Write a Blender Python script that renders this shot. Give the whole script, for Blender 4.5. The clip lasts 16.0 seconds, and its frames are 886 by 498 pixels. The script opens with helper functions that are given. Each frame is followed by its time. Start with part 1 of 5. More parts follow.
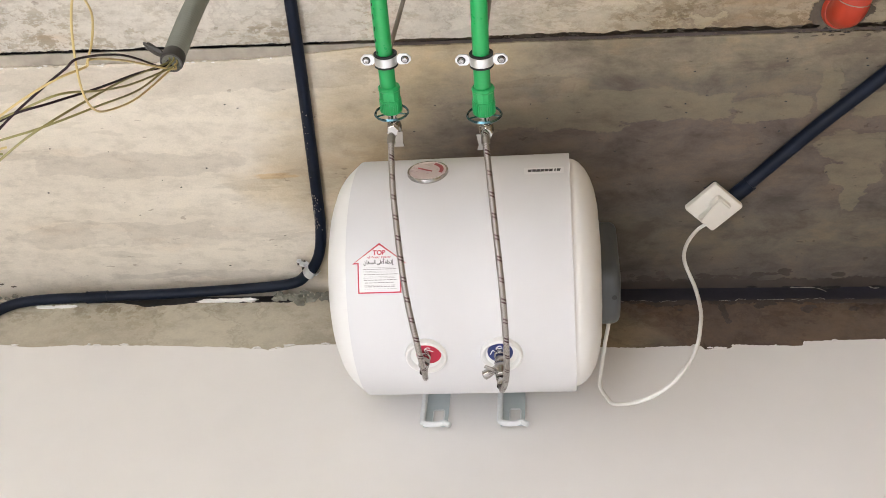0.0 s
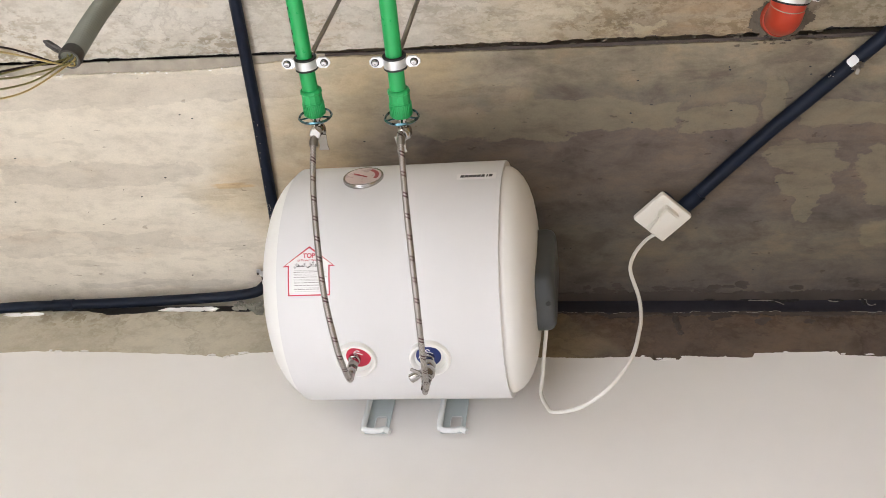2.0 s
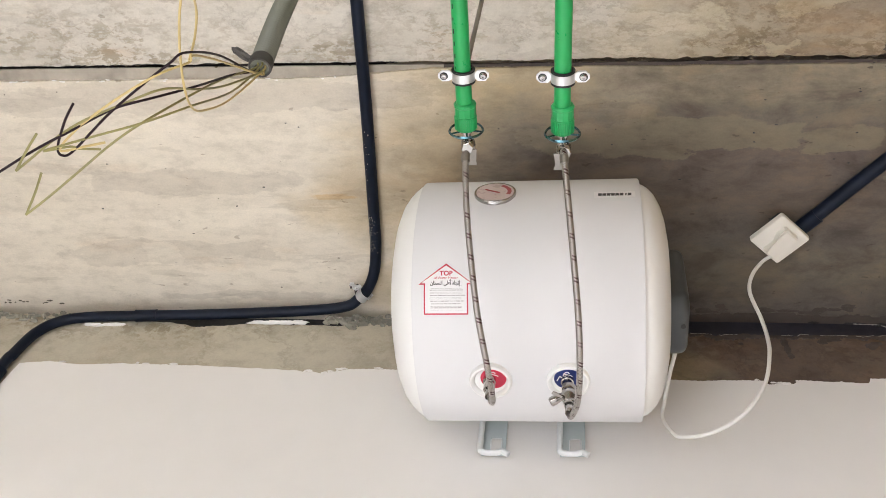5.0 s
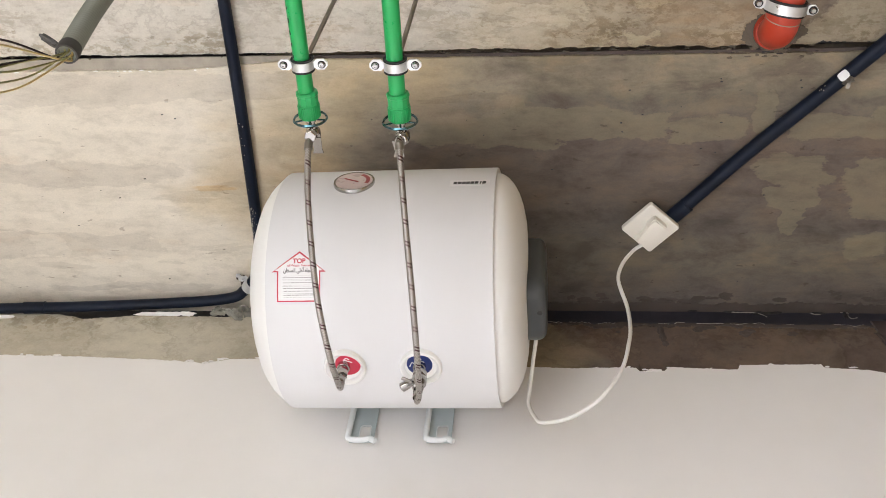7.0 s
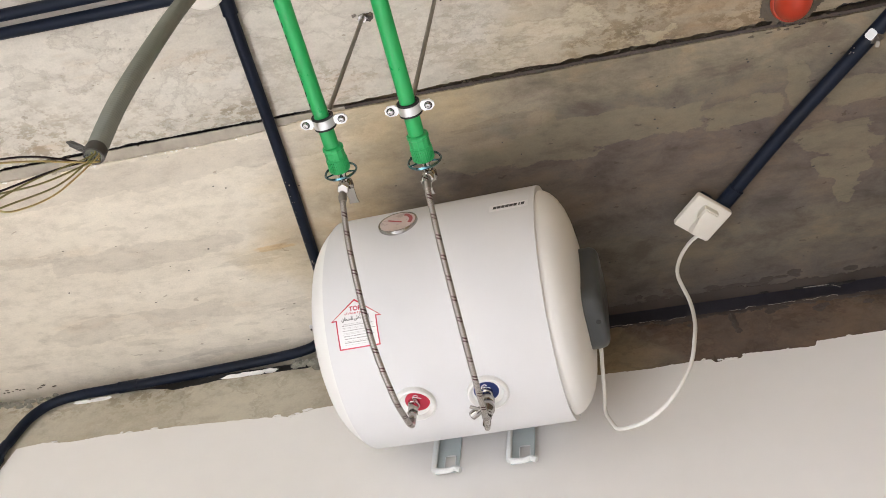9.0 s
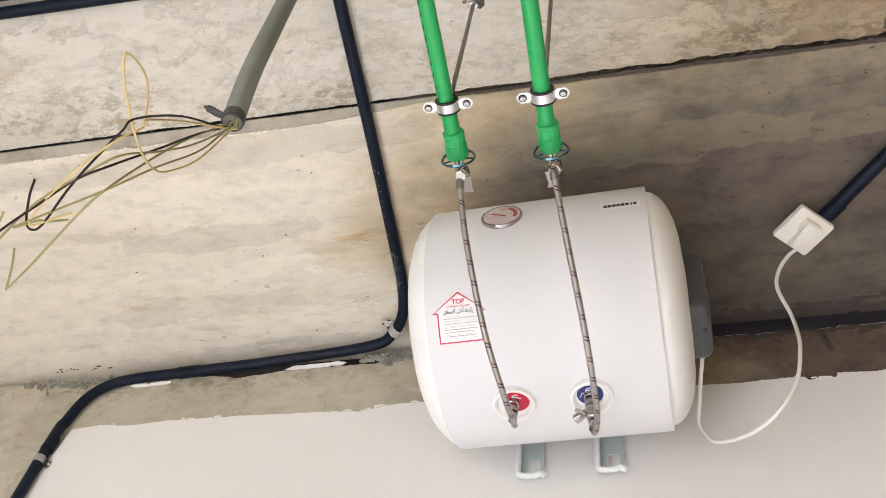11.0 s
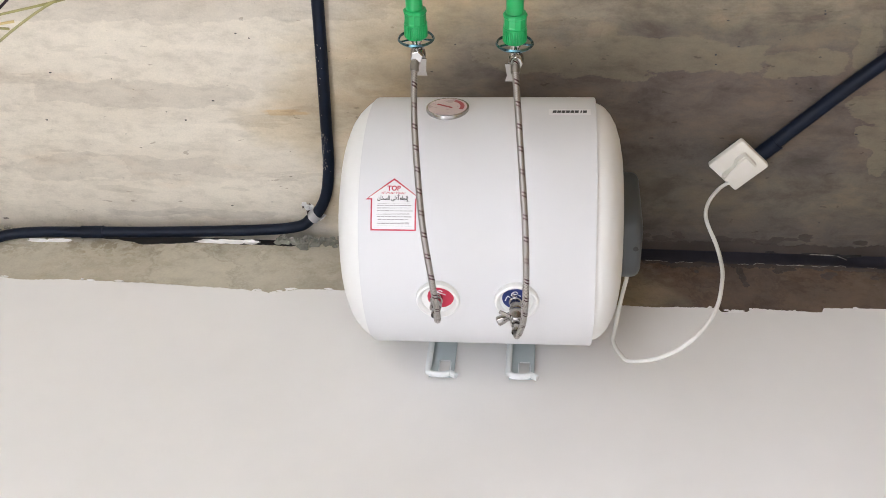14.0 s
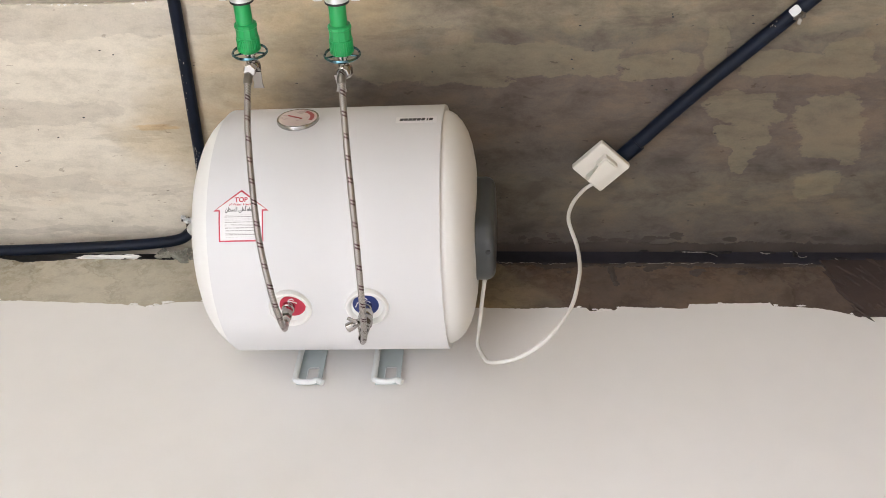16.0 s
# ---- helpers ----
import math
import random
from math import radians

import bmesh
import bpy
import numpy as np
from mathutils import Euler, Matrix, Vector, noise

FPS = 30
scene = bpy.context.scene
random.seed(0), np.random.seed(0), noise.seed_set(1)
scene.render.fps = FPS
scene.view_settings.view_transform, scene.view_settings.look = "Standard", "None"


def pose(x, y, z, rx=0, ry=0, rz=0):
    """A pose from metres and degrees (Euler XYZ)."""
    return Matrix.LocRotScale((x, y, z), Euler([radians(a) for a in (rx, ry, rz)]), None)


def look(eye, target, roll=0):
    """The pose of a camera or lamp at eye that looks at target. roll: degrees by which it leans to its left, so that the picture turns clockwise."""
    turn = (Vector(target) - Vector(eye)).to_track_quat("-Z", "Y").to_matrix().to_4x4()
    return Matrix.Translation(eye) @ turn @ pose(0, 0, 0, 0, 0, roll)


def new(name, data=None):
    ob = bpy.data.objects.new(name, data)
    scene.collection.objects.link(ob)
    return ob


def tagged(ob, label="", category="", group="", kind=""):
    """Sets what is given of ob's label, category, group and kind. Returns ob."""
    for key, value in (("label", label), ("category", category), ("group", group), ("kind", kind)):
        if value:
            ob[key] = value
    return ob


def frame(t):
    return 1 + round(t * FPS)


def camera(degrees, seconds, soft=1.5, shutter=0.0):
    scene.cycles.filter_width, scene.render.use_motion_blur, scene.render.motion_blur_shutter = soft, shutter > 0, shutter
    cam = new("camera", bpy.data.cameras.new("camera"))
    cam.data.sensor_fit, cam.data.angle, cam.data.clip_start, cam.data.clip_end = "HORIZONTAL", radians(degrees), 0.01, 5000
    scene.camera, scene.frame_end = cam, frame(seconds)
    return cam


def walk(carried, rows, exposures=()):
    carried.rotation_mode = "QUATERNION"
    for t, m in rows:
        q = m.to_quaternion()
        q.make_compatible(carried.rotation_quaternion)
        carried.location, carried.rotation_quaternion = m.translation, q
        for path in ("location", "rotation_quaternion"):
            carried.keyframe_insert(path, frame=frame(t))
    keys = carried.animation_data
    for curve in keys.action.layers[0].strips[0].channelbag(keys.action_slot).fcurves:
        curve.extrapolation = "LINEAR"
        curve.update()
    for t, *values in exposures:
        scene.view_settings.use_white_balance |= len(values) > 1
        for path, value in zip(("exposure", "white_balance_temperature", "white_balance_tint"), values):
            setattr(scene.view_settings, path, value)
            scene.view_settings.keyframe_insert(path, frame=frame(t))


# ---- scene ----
cam = camera(46.1, 16.0, soft=0.8)
PATH = [
    (0, (0.203, -0.206, 1.455), (0.011, 0.986, 3.05), 6.5),
    (0.5, (0.261, -0.178, 1.456), (0.078, 1.004, 3.059), 6.5),
    (1, (0.349, -0.145, 1.444), (0.165, 1.024, 3.057), 6.7),
    (1.2, (0.385, -0.144, 1.434), (0.176, 1.016, 3.049), 8.0),
    (1.5, (0.407, -0.144, 1.425), (0.171, 1.004, 3.046), 8.9),
    (2, (0.415, -0.154, 1.431), (0.135, 0.979, 3.056), 10.7),
    (2.5, (0.391, -0.168, 1.443), (0.073, 0.961, 3.062), 11.8),
    (3, (0.281, -0.178, 1.464), (-0.054, 0.942, 3.086), 12.5),
    (3.2, (0.231, -0.174, 1.455), (-0.1, 0.943, 3.081), 12.5),
    (5.5, (0.105, -0.163, 1.456), (-0.103, 0.964, 3.094), 9.3),
    (6, (0.135, -0.164, 1.456), (-0.073, 0.963, 3.095), 9.4),
    (6.5, (0.226, -0.142, 1.454), (0.029, 0.986, 3.094), 8.9),
    (7, (0.343, -0.144, 1.446), (0.15, 0.983, 3.086), 8.2),
    (7.5, (0.425, -0.153, 1.438), (0.179, 0.955, 3.085), 8.8),
    (8, (0.446, -0.171, 1.438), (0.148, 0.927, 3.082), 8.3),
    (8.5, (0.449, -0.174, 1.446), (0.091, 0.909, 3.088), 7.2),
    (9, (0.449, -0.173, 1.442), (0.065, 0.905, 3.082), 7.2),
    (9.5, (0.432, -0.17, 1.444), (0.05, 0.898, 3.091), 7.9),
    (10, (0.404, -0.173, 1.442), (0.016, 0.891, 3.091), 8.8),
    (10.2, (0.363, -0.168, 1.448), (-0.025, 0.892, 3.099), 9.4),
    (12.3, (0.165, -0.145, 1.467), (-0.129, 0.931, 3.127), 9.2),
    (12.5, (0.18, -0.13, 1.472), (-0.092, 0.956, 3.13), 8.8),
    (13, (0.193, -0.103, 1.475), (-0.013, 1.093, 3.065), 7.5),
    (13.5, (0.172, -0.101, 1.473), (-0.01, 1.116, 3.05), 8.3),
    (14, (0.147, -0.099, 1.472), (-0.022, 1.121, 3.047), 8.2),
    (14.5, (0.148, -0.128, 1.462), (-0.018, 1.096, 3.036), 8.0),
    (15, (0.166, -0.136, 1.468), (0.013, 1.089, 3.042), 7.2),
    (15.5, (0.238, -0.127, 1.466), (0.108, 1.101, 3.04), 6.1),
    (16, (0.366, -0.11, 1.464), (0.248, 1.101, 3.051), 4.6),
]
walk(cam, [(t, look(eye, target, roll)) for t, eye, target, roll in PATH],
     [(0, 0.0, 6500, 10), (9.0, 0.0, 6500, 10), (9.5, 0.10, 6500, 10), (10.2, 0.12, 6500, 10), (12.4, 0.02, 6450, 10), (13.0, 0.0, 6200, 10), (14.5, 0.0, 6250, 10), (15.3, 0.0, 6380, 10), (16, 0.0, 6450, 10)])

# ---- world and light ----
world = bpy.data.worlds.new("world")
scene.world = world
world.use_nodes = True
wn = world.node_tree
sky = wn.nodes.new("ShaderNodeTexSky")
sky.sky_type, sky.sun_disc = "NISHITA", False
sky.sun_elevation, sky.sun_rotation = radians(40), radians(200)
wn.links.new(sky.outputs[0], wn.nodes["Background"].inputs[0])
wn.nodes["Background"].inputs[1].default_value = 0.10

H, WALL = 3.4, 1.35             # ceiling height, face of the long wall
X0, X1, Y0 = -1.9, 2.8, -2.9    # the room's other walls
WIN = (-2.7, 0.6, 0.10, 2.00)   # opening in the left wall: y from, y to, z from, z to

lamp = bpy.data.lights.new("window_daylight", "AREA")
lamp.shape, lamp.size, lamp.size_y, lamp.energy = "RECTANGLE", 3.2, 1.8, 334
lamp.color = (0.975, 0.99, 1.10)
new("window_daylight", lamp).matrix_world = Matrix.Translation((X0 - 0.05, -1.05, 1.05)) @ Euler((radians(40), 0, radians(-90))).to_matrix().to_4x4()


FRONT_OPEN = (-1.78, 0.3, 0.08, 2.1)    # unseen opening added in the front wall: x from, x to, z from, z to
# Fill light added behind the camera; no doorway is known there.
front = bpy.data.lights.new("front_fill_light", "AREA")
front.shape, front.size, front.size_y, front.energy = "RECTANGLE", 2.0, 1.9, 50
front.color = (1.0, 0.985, 0.965)
new("front_fill_light", front).matrix_world = Matrix.Translation((-0.74, Y0 - 0.05, 1.09)) @ Euler((radians(62), 0, 0)).to_matrix().to_4x4()


# ---- materials ----
def tree(name, base=(0.8, 0.8, 0.8), rough=0.5, metal=0.0):
    m = bpy.data.materials.new(name)
    m.use_nodes = True
    b = m.node_tree.nodes["Principled BSDF"]
    b.inputs["Base Color"].default_value = (*base, 1)
    b.inputs["Roughness"].default_value, b.inputs["Metallic"].default_value = rough, metal
    return m, m.node_tree, b


def coords(nt, scale=(1, 1, 1), kind="Object", shift=(0, 0, 0)):
    c, mp = nt.nodes.new("ShaderNodeTexCoord"), nt.nodes.new("ShaderNodeMapping")
    mp.inputs["Scale"].default_value, mp.inputs["Location"].default_value = scale, shift
    nt.links.new(c.outputs[kind], mp.inputs[0])
    return mp.outputs[0]


def noise_tex(nt, vec, scale, detail=4, rough=0.55, distort=0.0):
    n = nt.nodes.new("ShaderNodeTexNoise")
    n.inputs["Scale"].default_value, n.inputs["Detail"].default_value = scale, detail
    n.inputs["Roughness"].default_value, n.inputs["Distortion"].default_value = rough, distort
    nt.links.new(vec, n.inputs["Vector"])
    return n.outputs["Fac"]


def ramp(nt, fac, *stops):
    r = nt.nodes.new("ShaderNodeValToRGB")
    e = r.color_ramp.elements
    while len(e) < len(stops):
        e.new(0.5)
    for k, (p, c) in zip(e, stops):
        k.position, k.color = p, (*c, 1) if len(c) == 3 else c
    nt.links.new(fac, r.inputs[0])
    return r.outputs[0]


def mix(nt, fac, a, b, mode="MIX"):
    n = nt.nodes.new("ShaderNodeMix")
    n.data_type, n.blend_type = "RGBA", mode
    for sock, v in ((n.inputs[0], fac), (n.inputs[6], a), (n.inputs[7], b)):
        if isinstance(v, (int, float)):
            sock.default_value = v
        elif isinstance(v, tuple):
            sock.default_value = (*v, 1)
        else:
            nt.links.new(v, sock)
    return n.outputs[2]


def bump(nt, b, height, strength=0.3, dist=0.002):
    n = nt.nodes.new("ShaderNodeBump")
    n.inputs["Strength"].default_value, n.inputs["Distance"].default_value = strength, dist
    nt.links.new(height, n.inputs["Height"])
    nt.links.new(n.outputs[0], b.inputs["Normal"])


def grain(name, base, rough=0.5, metal=0.0, vary=0.12, scale=40.0, strength=0.15, dist=0.0006, coat=0.0):
    """A surface with colour and gloss that vary at two scales, and a fine relief."""
    m, nt, b = tree(name, base, rough, metal)
    v = coords(nt)
    big, small = noise_tex(nt, v, scale * 0.15, 3), noise_tex(nt, v, scale, 5)
    lo, hi = tuple(c * (1 - vary) for c in base), tuple(min(1, c * (1 + vary)) for c in base)
    col = ramp(nt, big, (0.3, lo), (0.7, hi))
    col = mix(nt, 0.35, col, ramp(nt, small, (0.3, lo), (0.7, hi)))
    nt.links.new(col, b.inputs["Base Color"])
    r = ramp(nt, small, (0.3, (rough * 0.8,) * 3), (0.75, (min(1, rough * 1.2),) * 3))
    nt.links.new(r, b.inputs["Roughness"])
    b.inputs["Coat Weight"].default_value = coat
    bump(nt, b, small, strength, dist)
    return m


def calc(nt, op, a, c, d=None):
    n = nt.nodes.new("ShaderNodeMath")
    n.operation = op
    for sock, v in zip(n.inputs, (a, c, d)):
        if isinstance(v, (int, float)):
            sock.default_value = v
        elif v is not None:
            nt.links.new(v, sock)
    return n.outputs[0]


def vec(nt, op, a, c):
    n = nt.nodes.new("ShaderNodeVectorMath")
    n.operation = op
    for sock, v in zip(n.inputs, (a, c)):
        if isinstance(v, tuple):
            sock.default_value = v
        else:
            nt.links.new(v, sock)
    return n.outputs["Value" if op == "DOT_PRODUCT" else "Vector"]


def warped(nt, seed):
    """Places on a surface, bent a little, so that edges of stains wander."""
    p = coords(nt)
    n = nt.nodes.new("ShaderNodeTexNoise")
    n.inputs["Scale"].default_value, n.inputs["Detail"].default_value = 7.0, 4.0
    nt.links.new(coords(nt, (1, 1.4, 1), shift=(seed, seed, 0)), n.inputs["Vector"])
    off = vec(nt, "MULTIPLY", vec(nt, "SUBTRACT", n.outputs["Color"], (0.5, 0.5, 0.5)), (0.15, 0.06, 0.0))
    return vec(nt, "ADD", p, off)


def nearest(nt, here, spots):
    """How far a place lies outside the nearest of some round-cornered patches: under 1 within."""
    best = None
    for x, y, a, c in spots:
        v = vec(nt, "MULTIPLY", vec(nt, "SUBTRACT", here, (x, y, 0)), (1 / a, 1 / c, 0))
        v = vec(nt, "MULTIPLY", v, v)
        d = calc(nt, "POWER", vec(nt, "DOT_PRODUCT", v, v), 0.25)
        best = d if best is None else calc(nt, "MINIMUM", best, d)
    return best


# Stain brown with shade right of the heater mixed into it, and pale laitance.
STAIN_SHADE, LAITANCE = (0.082, 0.049, 0.039), (0.255, 0.220, 0.143)


def concrete(name, pale, mid, dark, seed, board=1.0, smudge=None, stain_shade=None, axis=1, thin_lay=None, skin=None, grey=(), stripes=()):
    """Board-cast concrete: soft bands along the boards, crisp-edged patches of laitance, stains, pits and fine grit.
    smudge: (y from, y to) of a dirty border; stain_shade: (x from, x to) over which brown stain and painted-in shade
    set in;
    thin_lay: (y from, y to) over which the laitance thins out there; skin, grey: patches (x, y, half width, half depth)
    of laitance and of bare grey concrete; stripes: (y, colour) of the boards stained and shaded there."""
    m, nt, b = tree(name, mid, 0.88)
    at = (seed * 3.7, seed * 1.9, seed)

    def step(fac, lo, hi, top=1.0):
        return ramp(nt, fac, (lo, (0, 0, 0)), (hi, (top,) * 3))

    def both(a, c):
        return mix(nt, 1.0, a, c, "MULTIPLY")
    band = noise_tex(nt, coords(nt, (0.60, 4.6 * board, 1), shift=at), 1.7, 8, 0.60, 0.12)
    line = noise_tex(nt, coords(nt, (1.5, 24.0 * board, 1), shift=at), 1.5, 6, 0.7, 0.05)
    patch = noise_tex(nt, coords(nt, (0.98, 3.0 * board, 1), shift=at), 2.6, 10, 0.64, 0.2)
    patch2 = noise_tex(nt, coords(nt, (0.9, 5.0 * board, 1), shift=(seed, 9.3, 2)), 2.6, 8, 0.62, 0.2)
    blot = noise_tex(nt, coords(nt, (1, 1.8, 1), shift=at), 2.3, 5, 0.6, 0.2)
    mott = noise_tex(nt, coords(nt, (0.7, 1.5, 1)), 26, 6, 0.7)
    grit = noise_tex(nt, coords(nt), 230, 5, 0.7)
    col = ramp(nt, band, (0.36, tuple(0.5 * (p + q) for p, q in zip(dark, mid))), (0.47, mid), (0.60, pale))
    lay = tuple(1.03 * p for p in pale)
    face = both(step(patch, 0.51, 0.525), step(blot, 0.30, 0.42))
    soft = (0.68, 0.68, 0.68)
    if skin:
        here = warped(nt, seed)
        fringe_ = noise_tex(nt, coords(nt, (1, 1.5, 1), shift=at), 26, 8, 0.65)
        near = calc(nt, "MULTIPLY_ADD", fringe_, 1.0, calc(nt, "MULTIPLY_ADD", patch, 1.8, nearest(nt, here, skin)))
        face = ramp(nt, calc(nt, "SUBTRACT", near, 1.4), (0.90, (1, 1, 1)), (0.95, (0.75, 0.75, 0.75)), (1.0, (0, 0, 0)))
        soft = (0.38, 0.38, 0.38)
        bare = calc(nt, "MULTIPLY_ADD", fringe_, 0.8, calc(nt, "MULTIPLY_ADD", patch, 0.8, nearest(nt, here, grey)))
        bare = ramp(nt, calc(nt, "SUBTRACT", bare, 0.8), (0.93, (0.8, 0.8, 0.8)), (1.0, (0, 0, 0)))
        col = mix(nt, 0.32, tuple(0.6 * p + 0.4 * q for p, q in zip(pale, mid)), col)
        ochre = ramp(nt, calc(nt, "ADD", nearest(nt, here, [(-0.405, 1.027, 0.05, 0.011), (-0.36, 1.031, 0.03, 0.006)]), calc(nt, "MULTIPLY", calc(nt, "SUBTRACT", fringe_, 0.5), 1.6)), (0.55, (0.8, 0.8, 0.8)), (1.0, (0, 0, 0)))
        col = mix(nt, ochre, col, mix(nt, 1.0, col, (0.92, 0.76, 0.56), "MULTIPLY"))
        col = mix(nt, bare, col, mix(nt, 1.0, col, (0.85, 0.845, 0.845), "MULTIPLY"))
    if stain_shade:
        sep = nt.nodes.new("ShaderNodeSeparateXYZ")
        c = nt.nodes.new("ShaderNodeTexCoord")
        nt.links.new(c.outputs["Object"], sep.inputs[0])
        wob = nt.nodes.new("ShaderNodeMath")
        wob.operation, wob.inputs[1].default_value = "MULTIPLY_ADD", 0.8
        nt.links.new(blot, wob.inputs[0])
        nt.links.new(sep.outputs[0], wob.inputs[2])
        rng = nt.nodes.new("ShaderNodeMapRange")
        rng.inputs["From Min"].default_value, rng.inputs["From Max"].default_value = stain_shade[0] + 0.4, stain_shade[1] + 0.4
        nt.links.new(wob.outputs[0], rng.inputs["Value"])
        dimmed = rng.outputs[0]
        fringe = ramp(nt, dimmed, (0.0, (1, 1, 1)), (0.15, (0.97, 0.925, 0.83)), (0.55, (0.90, 0.81, 0.62)), (1.0, (1, 1, 1)))
        stain = STAIN_SHADE
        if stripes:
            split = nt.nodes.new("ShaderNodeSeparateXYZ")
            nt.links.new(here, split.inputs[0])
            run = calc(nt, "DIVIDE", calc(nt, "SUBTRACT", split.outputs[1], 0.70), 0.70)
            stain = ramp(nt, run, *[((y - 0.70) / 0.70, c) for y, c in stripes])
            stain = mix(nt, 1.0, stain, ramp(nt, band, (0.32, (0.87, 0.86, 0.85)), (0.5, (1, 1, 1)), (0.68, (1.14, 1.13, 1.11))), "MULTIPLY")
        col = mix(nt, dimmed, mix(nt, 1.0, col, fringe, "MULTIPLY"), mix(nt, 0.90, col, stain))
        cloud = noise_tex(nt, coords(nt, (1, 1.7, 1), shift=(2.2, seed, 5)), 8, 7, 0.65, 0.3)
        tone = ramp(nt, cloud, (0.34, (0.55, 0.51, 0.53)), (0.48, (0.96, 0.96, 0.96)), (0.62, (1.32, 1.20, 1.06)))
        lay = mix(nt, dimmed, mix(nt, 1.0, lay, fringe, "MULTIPLY"), LAITANCE)
        # Laitance thins out along y within the darkened part.
        if thin_lay:
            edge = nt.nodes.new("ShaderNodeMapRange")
            edge.inputs["From Min"].default_value, edge.inputs["From Max"].default_value = thin_lay[0] + 0.2, thin_lay[1] + 0.2
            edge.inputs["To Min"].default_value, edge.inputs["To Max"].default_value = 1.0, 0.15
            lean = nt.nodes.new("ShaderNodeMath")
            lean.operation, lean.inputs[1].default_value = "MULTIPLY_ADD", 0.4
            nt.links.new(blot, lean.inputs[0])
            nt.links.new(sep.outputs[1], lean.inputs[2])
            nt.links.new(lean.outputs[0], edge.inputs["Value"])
            face = both(face, mix(nt, dimmed, (1, 1, 1), edge.outputs[0]))
        tint = mix(nt, both(dimmed, (0.75, 0.75, 0.75)), (1, 1, 1), tone)
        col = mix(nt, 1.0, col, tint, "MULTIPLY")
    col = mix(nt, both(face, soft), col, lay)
    face2 = step(patch2, 0.585, 0.60)
    col = mix(nt, both(face2, (0.22, 0.22, 0.22)), col, mix(nt, 1.0, col, (0.55, 0.53, 0.50), "MULTIPLY"))
    rim = ramp(nt, patch, (0.492, (0, 0, 0)), (0.507, (0.06,) * 3 if skin else (0.28,) * 3), (0.518, (0, 0, 0)))
    col = mix(nt, rim, col, mix(nt, 1.0, col, (0.5, 0.47, 0.43), "MULTIPLY"))
    col = mix(nt, step(line, 0.52, 0.74, 0.09), col, mix(nt, 1.0, col, (0.72, 0.70, 0.67), "MULTIPLY"))
    rust = noise_tex(nt, coords(nt, (1.2, 4.5, 1), shift=(seed, 4.1, 0)), 2.4, 4, 0.6)
    col = mix(nt, step(rust, 0.60, 0.72, 0.22 if skin else 0.5), col, mix(nt, 1.0, col, (0.86, 0.66, 0.48), "MULTIPLY"))
    col = mix(nt, 0.36, col, mix(nt, 1.0, col, ramp(nt, mott, (0.33, (0.62, 0.60, 0.57)), (0.5, (1, 1, 1)), (0.68, (1.18, 1.17, 1.15))), "MULTIPLY"))
    col = mix(nt, 0.25, col, mix(nt, 1.0, col, ramp(nt, grit, (0.3, (0.7, 0.7, 0.7)), (0.7, (1.2, 1.2, 1.2))), "MULTIPLY"))
    nick = noise_tex(nt, coords(nt, (9.0, 21.0, 1), shift=(1.1, seed, 3)), 3.2, 3, 0.5, 0.2)
    col = mix(nt, step(nick, 0.71, 0.735, 0.55), col, mix(nt, 1.0, col, (0.45, 0.41, 0.37), "MULTIPLY"))
    if smudge:
        sp = nt.nodes.new("ShaderNodeSeparateXYZ")
        c = nt.nodes.new("ShaderNodeTexCoord")
        nt.links.new(c.outputs["Object"], sp.inputs[0])
        rg = nt.nodes.new("ShaderNodeMapRange")
        rg.inputs["From Min"].default_value, rg.inputs["From Max"].default_value = smudge
        nt.links.new(sp.outputs[axis], rg.inputs["Value"])
        dirt = both(rg.outputs[0], step(noise_tex(nt, coords(nt, (0.8, 1.5, 1)), 7, 6, 0.66, 0.15), 0.40, 0.60))
        dirt = both(dirt, step(noise_tex(nt, coords(nt, (0.8, 1.3, 1)), 46, 6, 0.68, 0.15), 0.47, 0.56))
        col = mix(nt, dirt, col, mix(nt, 1.0, col, (0.62, 0.575, 0.50), "MULTIPLY"))
    pit = nt.nodes.new("ShaderNodeTexVoronoi")
    pit.inputs["Scale"].default_value = 22
    nt.links.new(coords(nt, (0.7, 1.3, 1), shift=at), pit.inputs["Vector"])
    hole = both(ramp(nt, pit.outputs["Distance"], (0.035, (1, 1, 1)), (0.065, (0, 0, 0))), step(noise_tex(nt, coords(nt), 4.0, 2), 0.56, 0.64))
    col = mix(nt, both(hole, (0.6, 0.6, 0.6)), col, (0.12, 0.10, 0.08))
    nt.links.new(col, b.inputs["Base Color"])
    hgt = mix(nt, 0.2, band, line)
    hgt = mix(nt, 0.25, hgt, mott)
    hgt = mix(nt, 0.15, hgt, grit)
    hgt = mix(nt, both(face, (0.25, 0.25, 0.25)), hgt, (1, 1, 1))
    hgt = mix(nt, hole, hgt, (0, 0, 0))
    bump(nt, b, hgt, 0.6, 0.005)
    return m


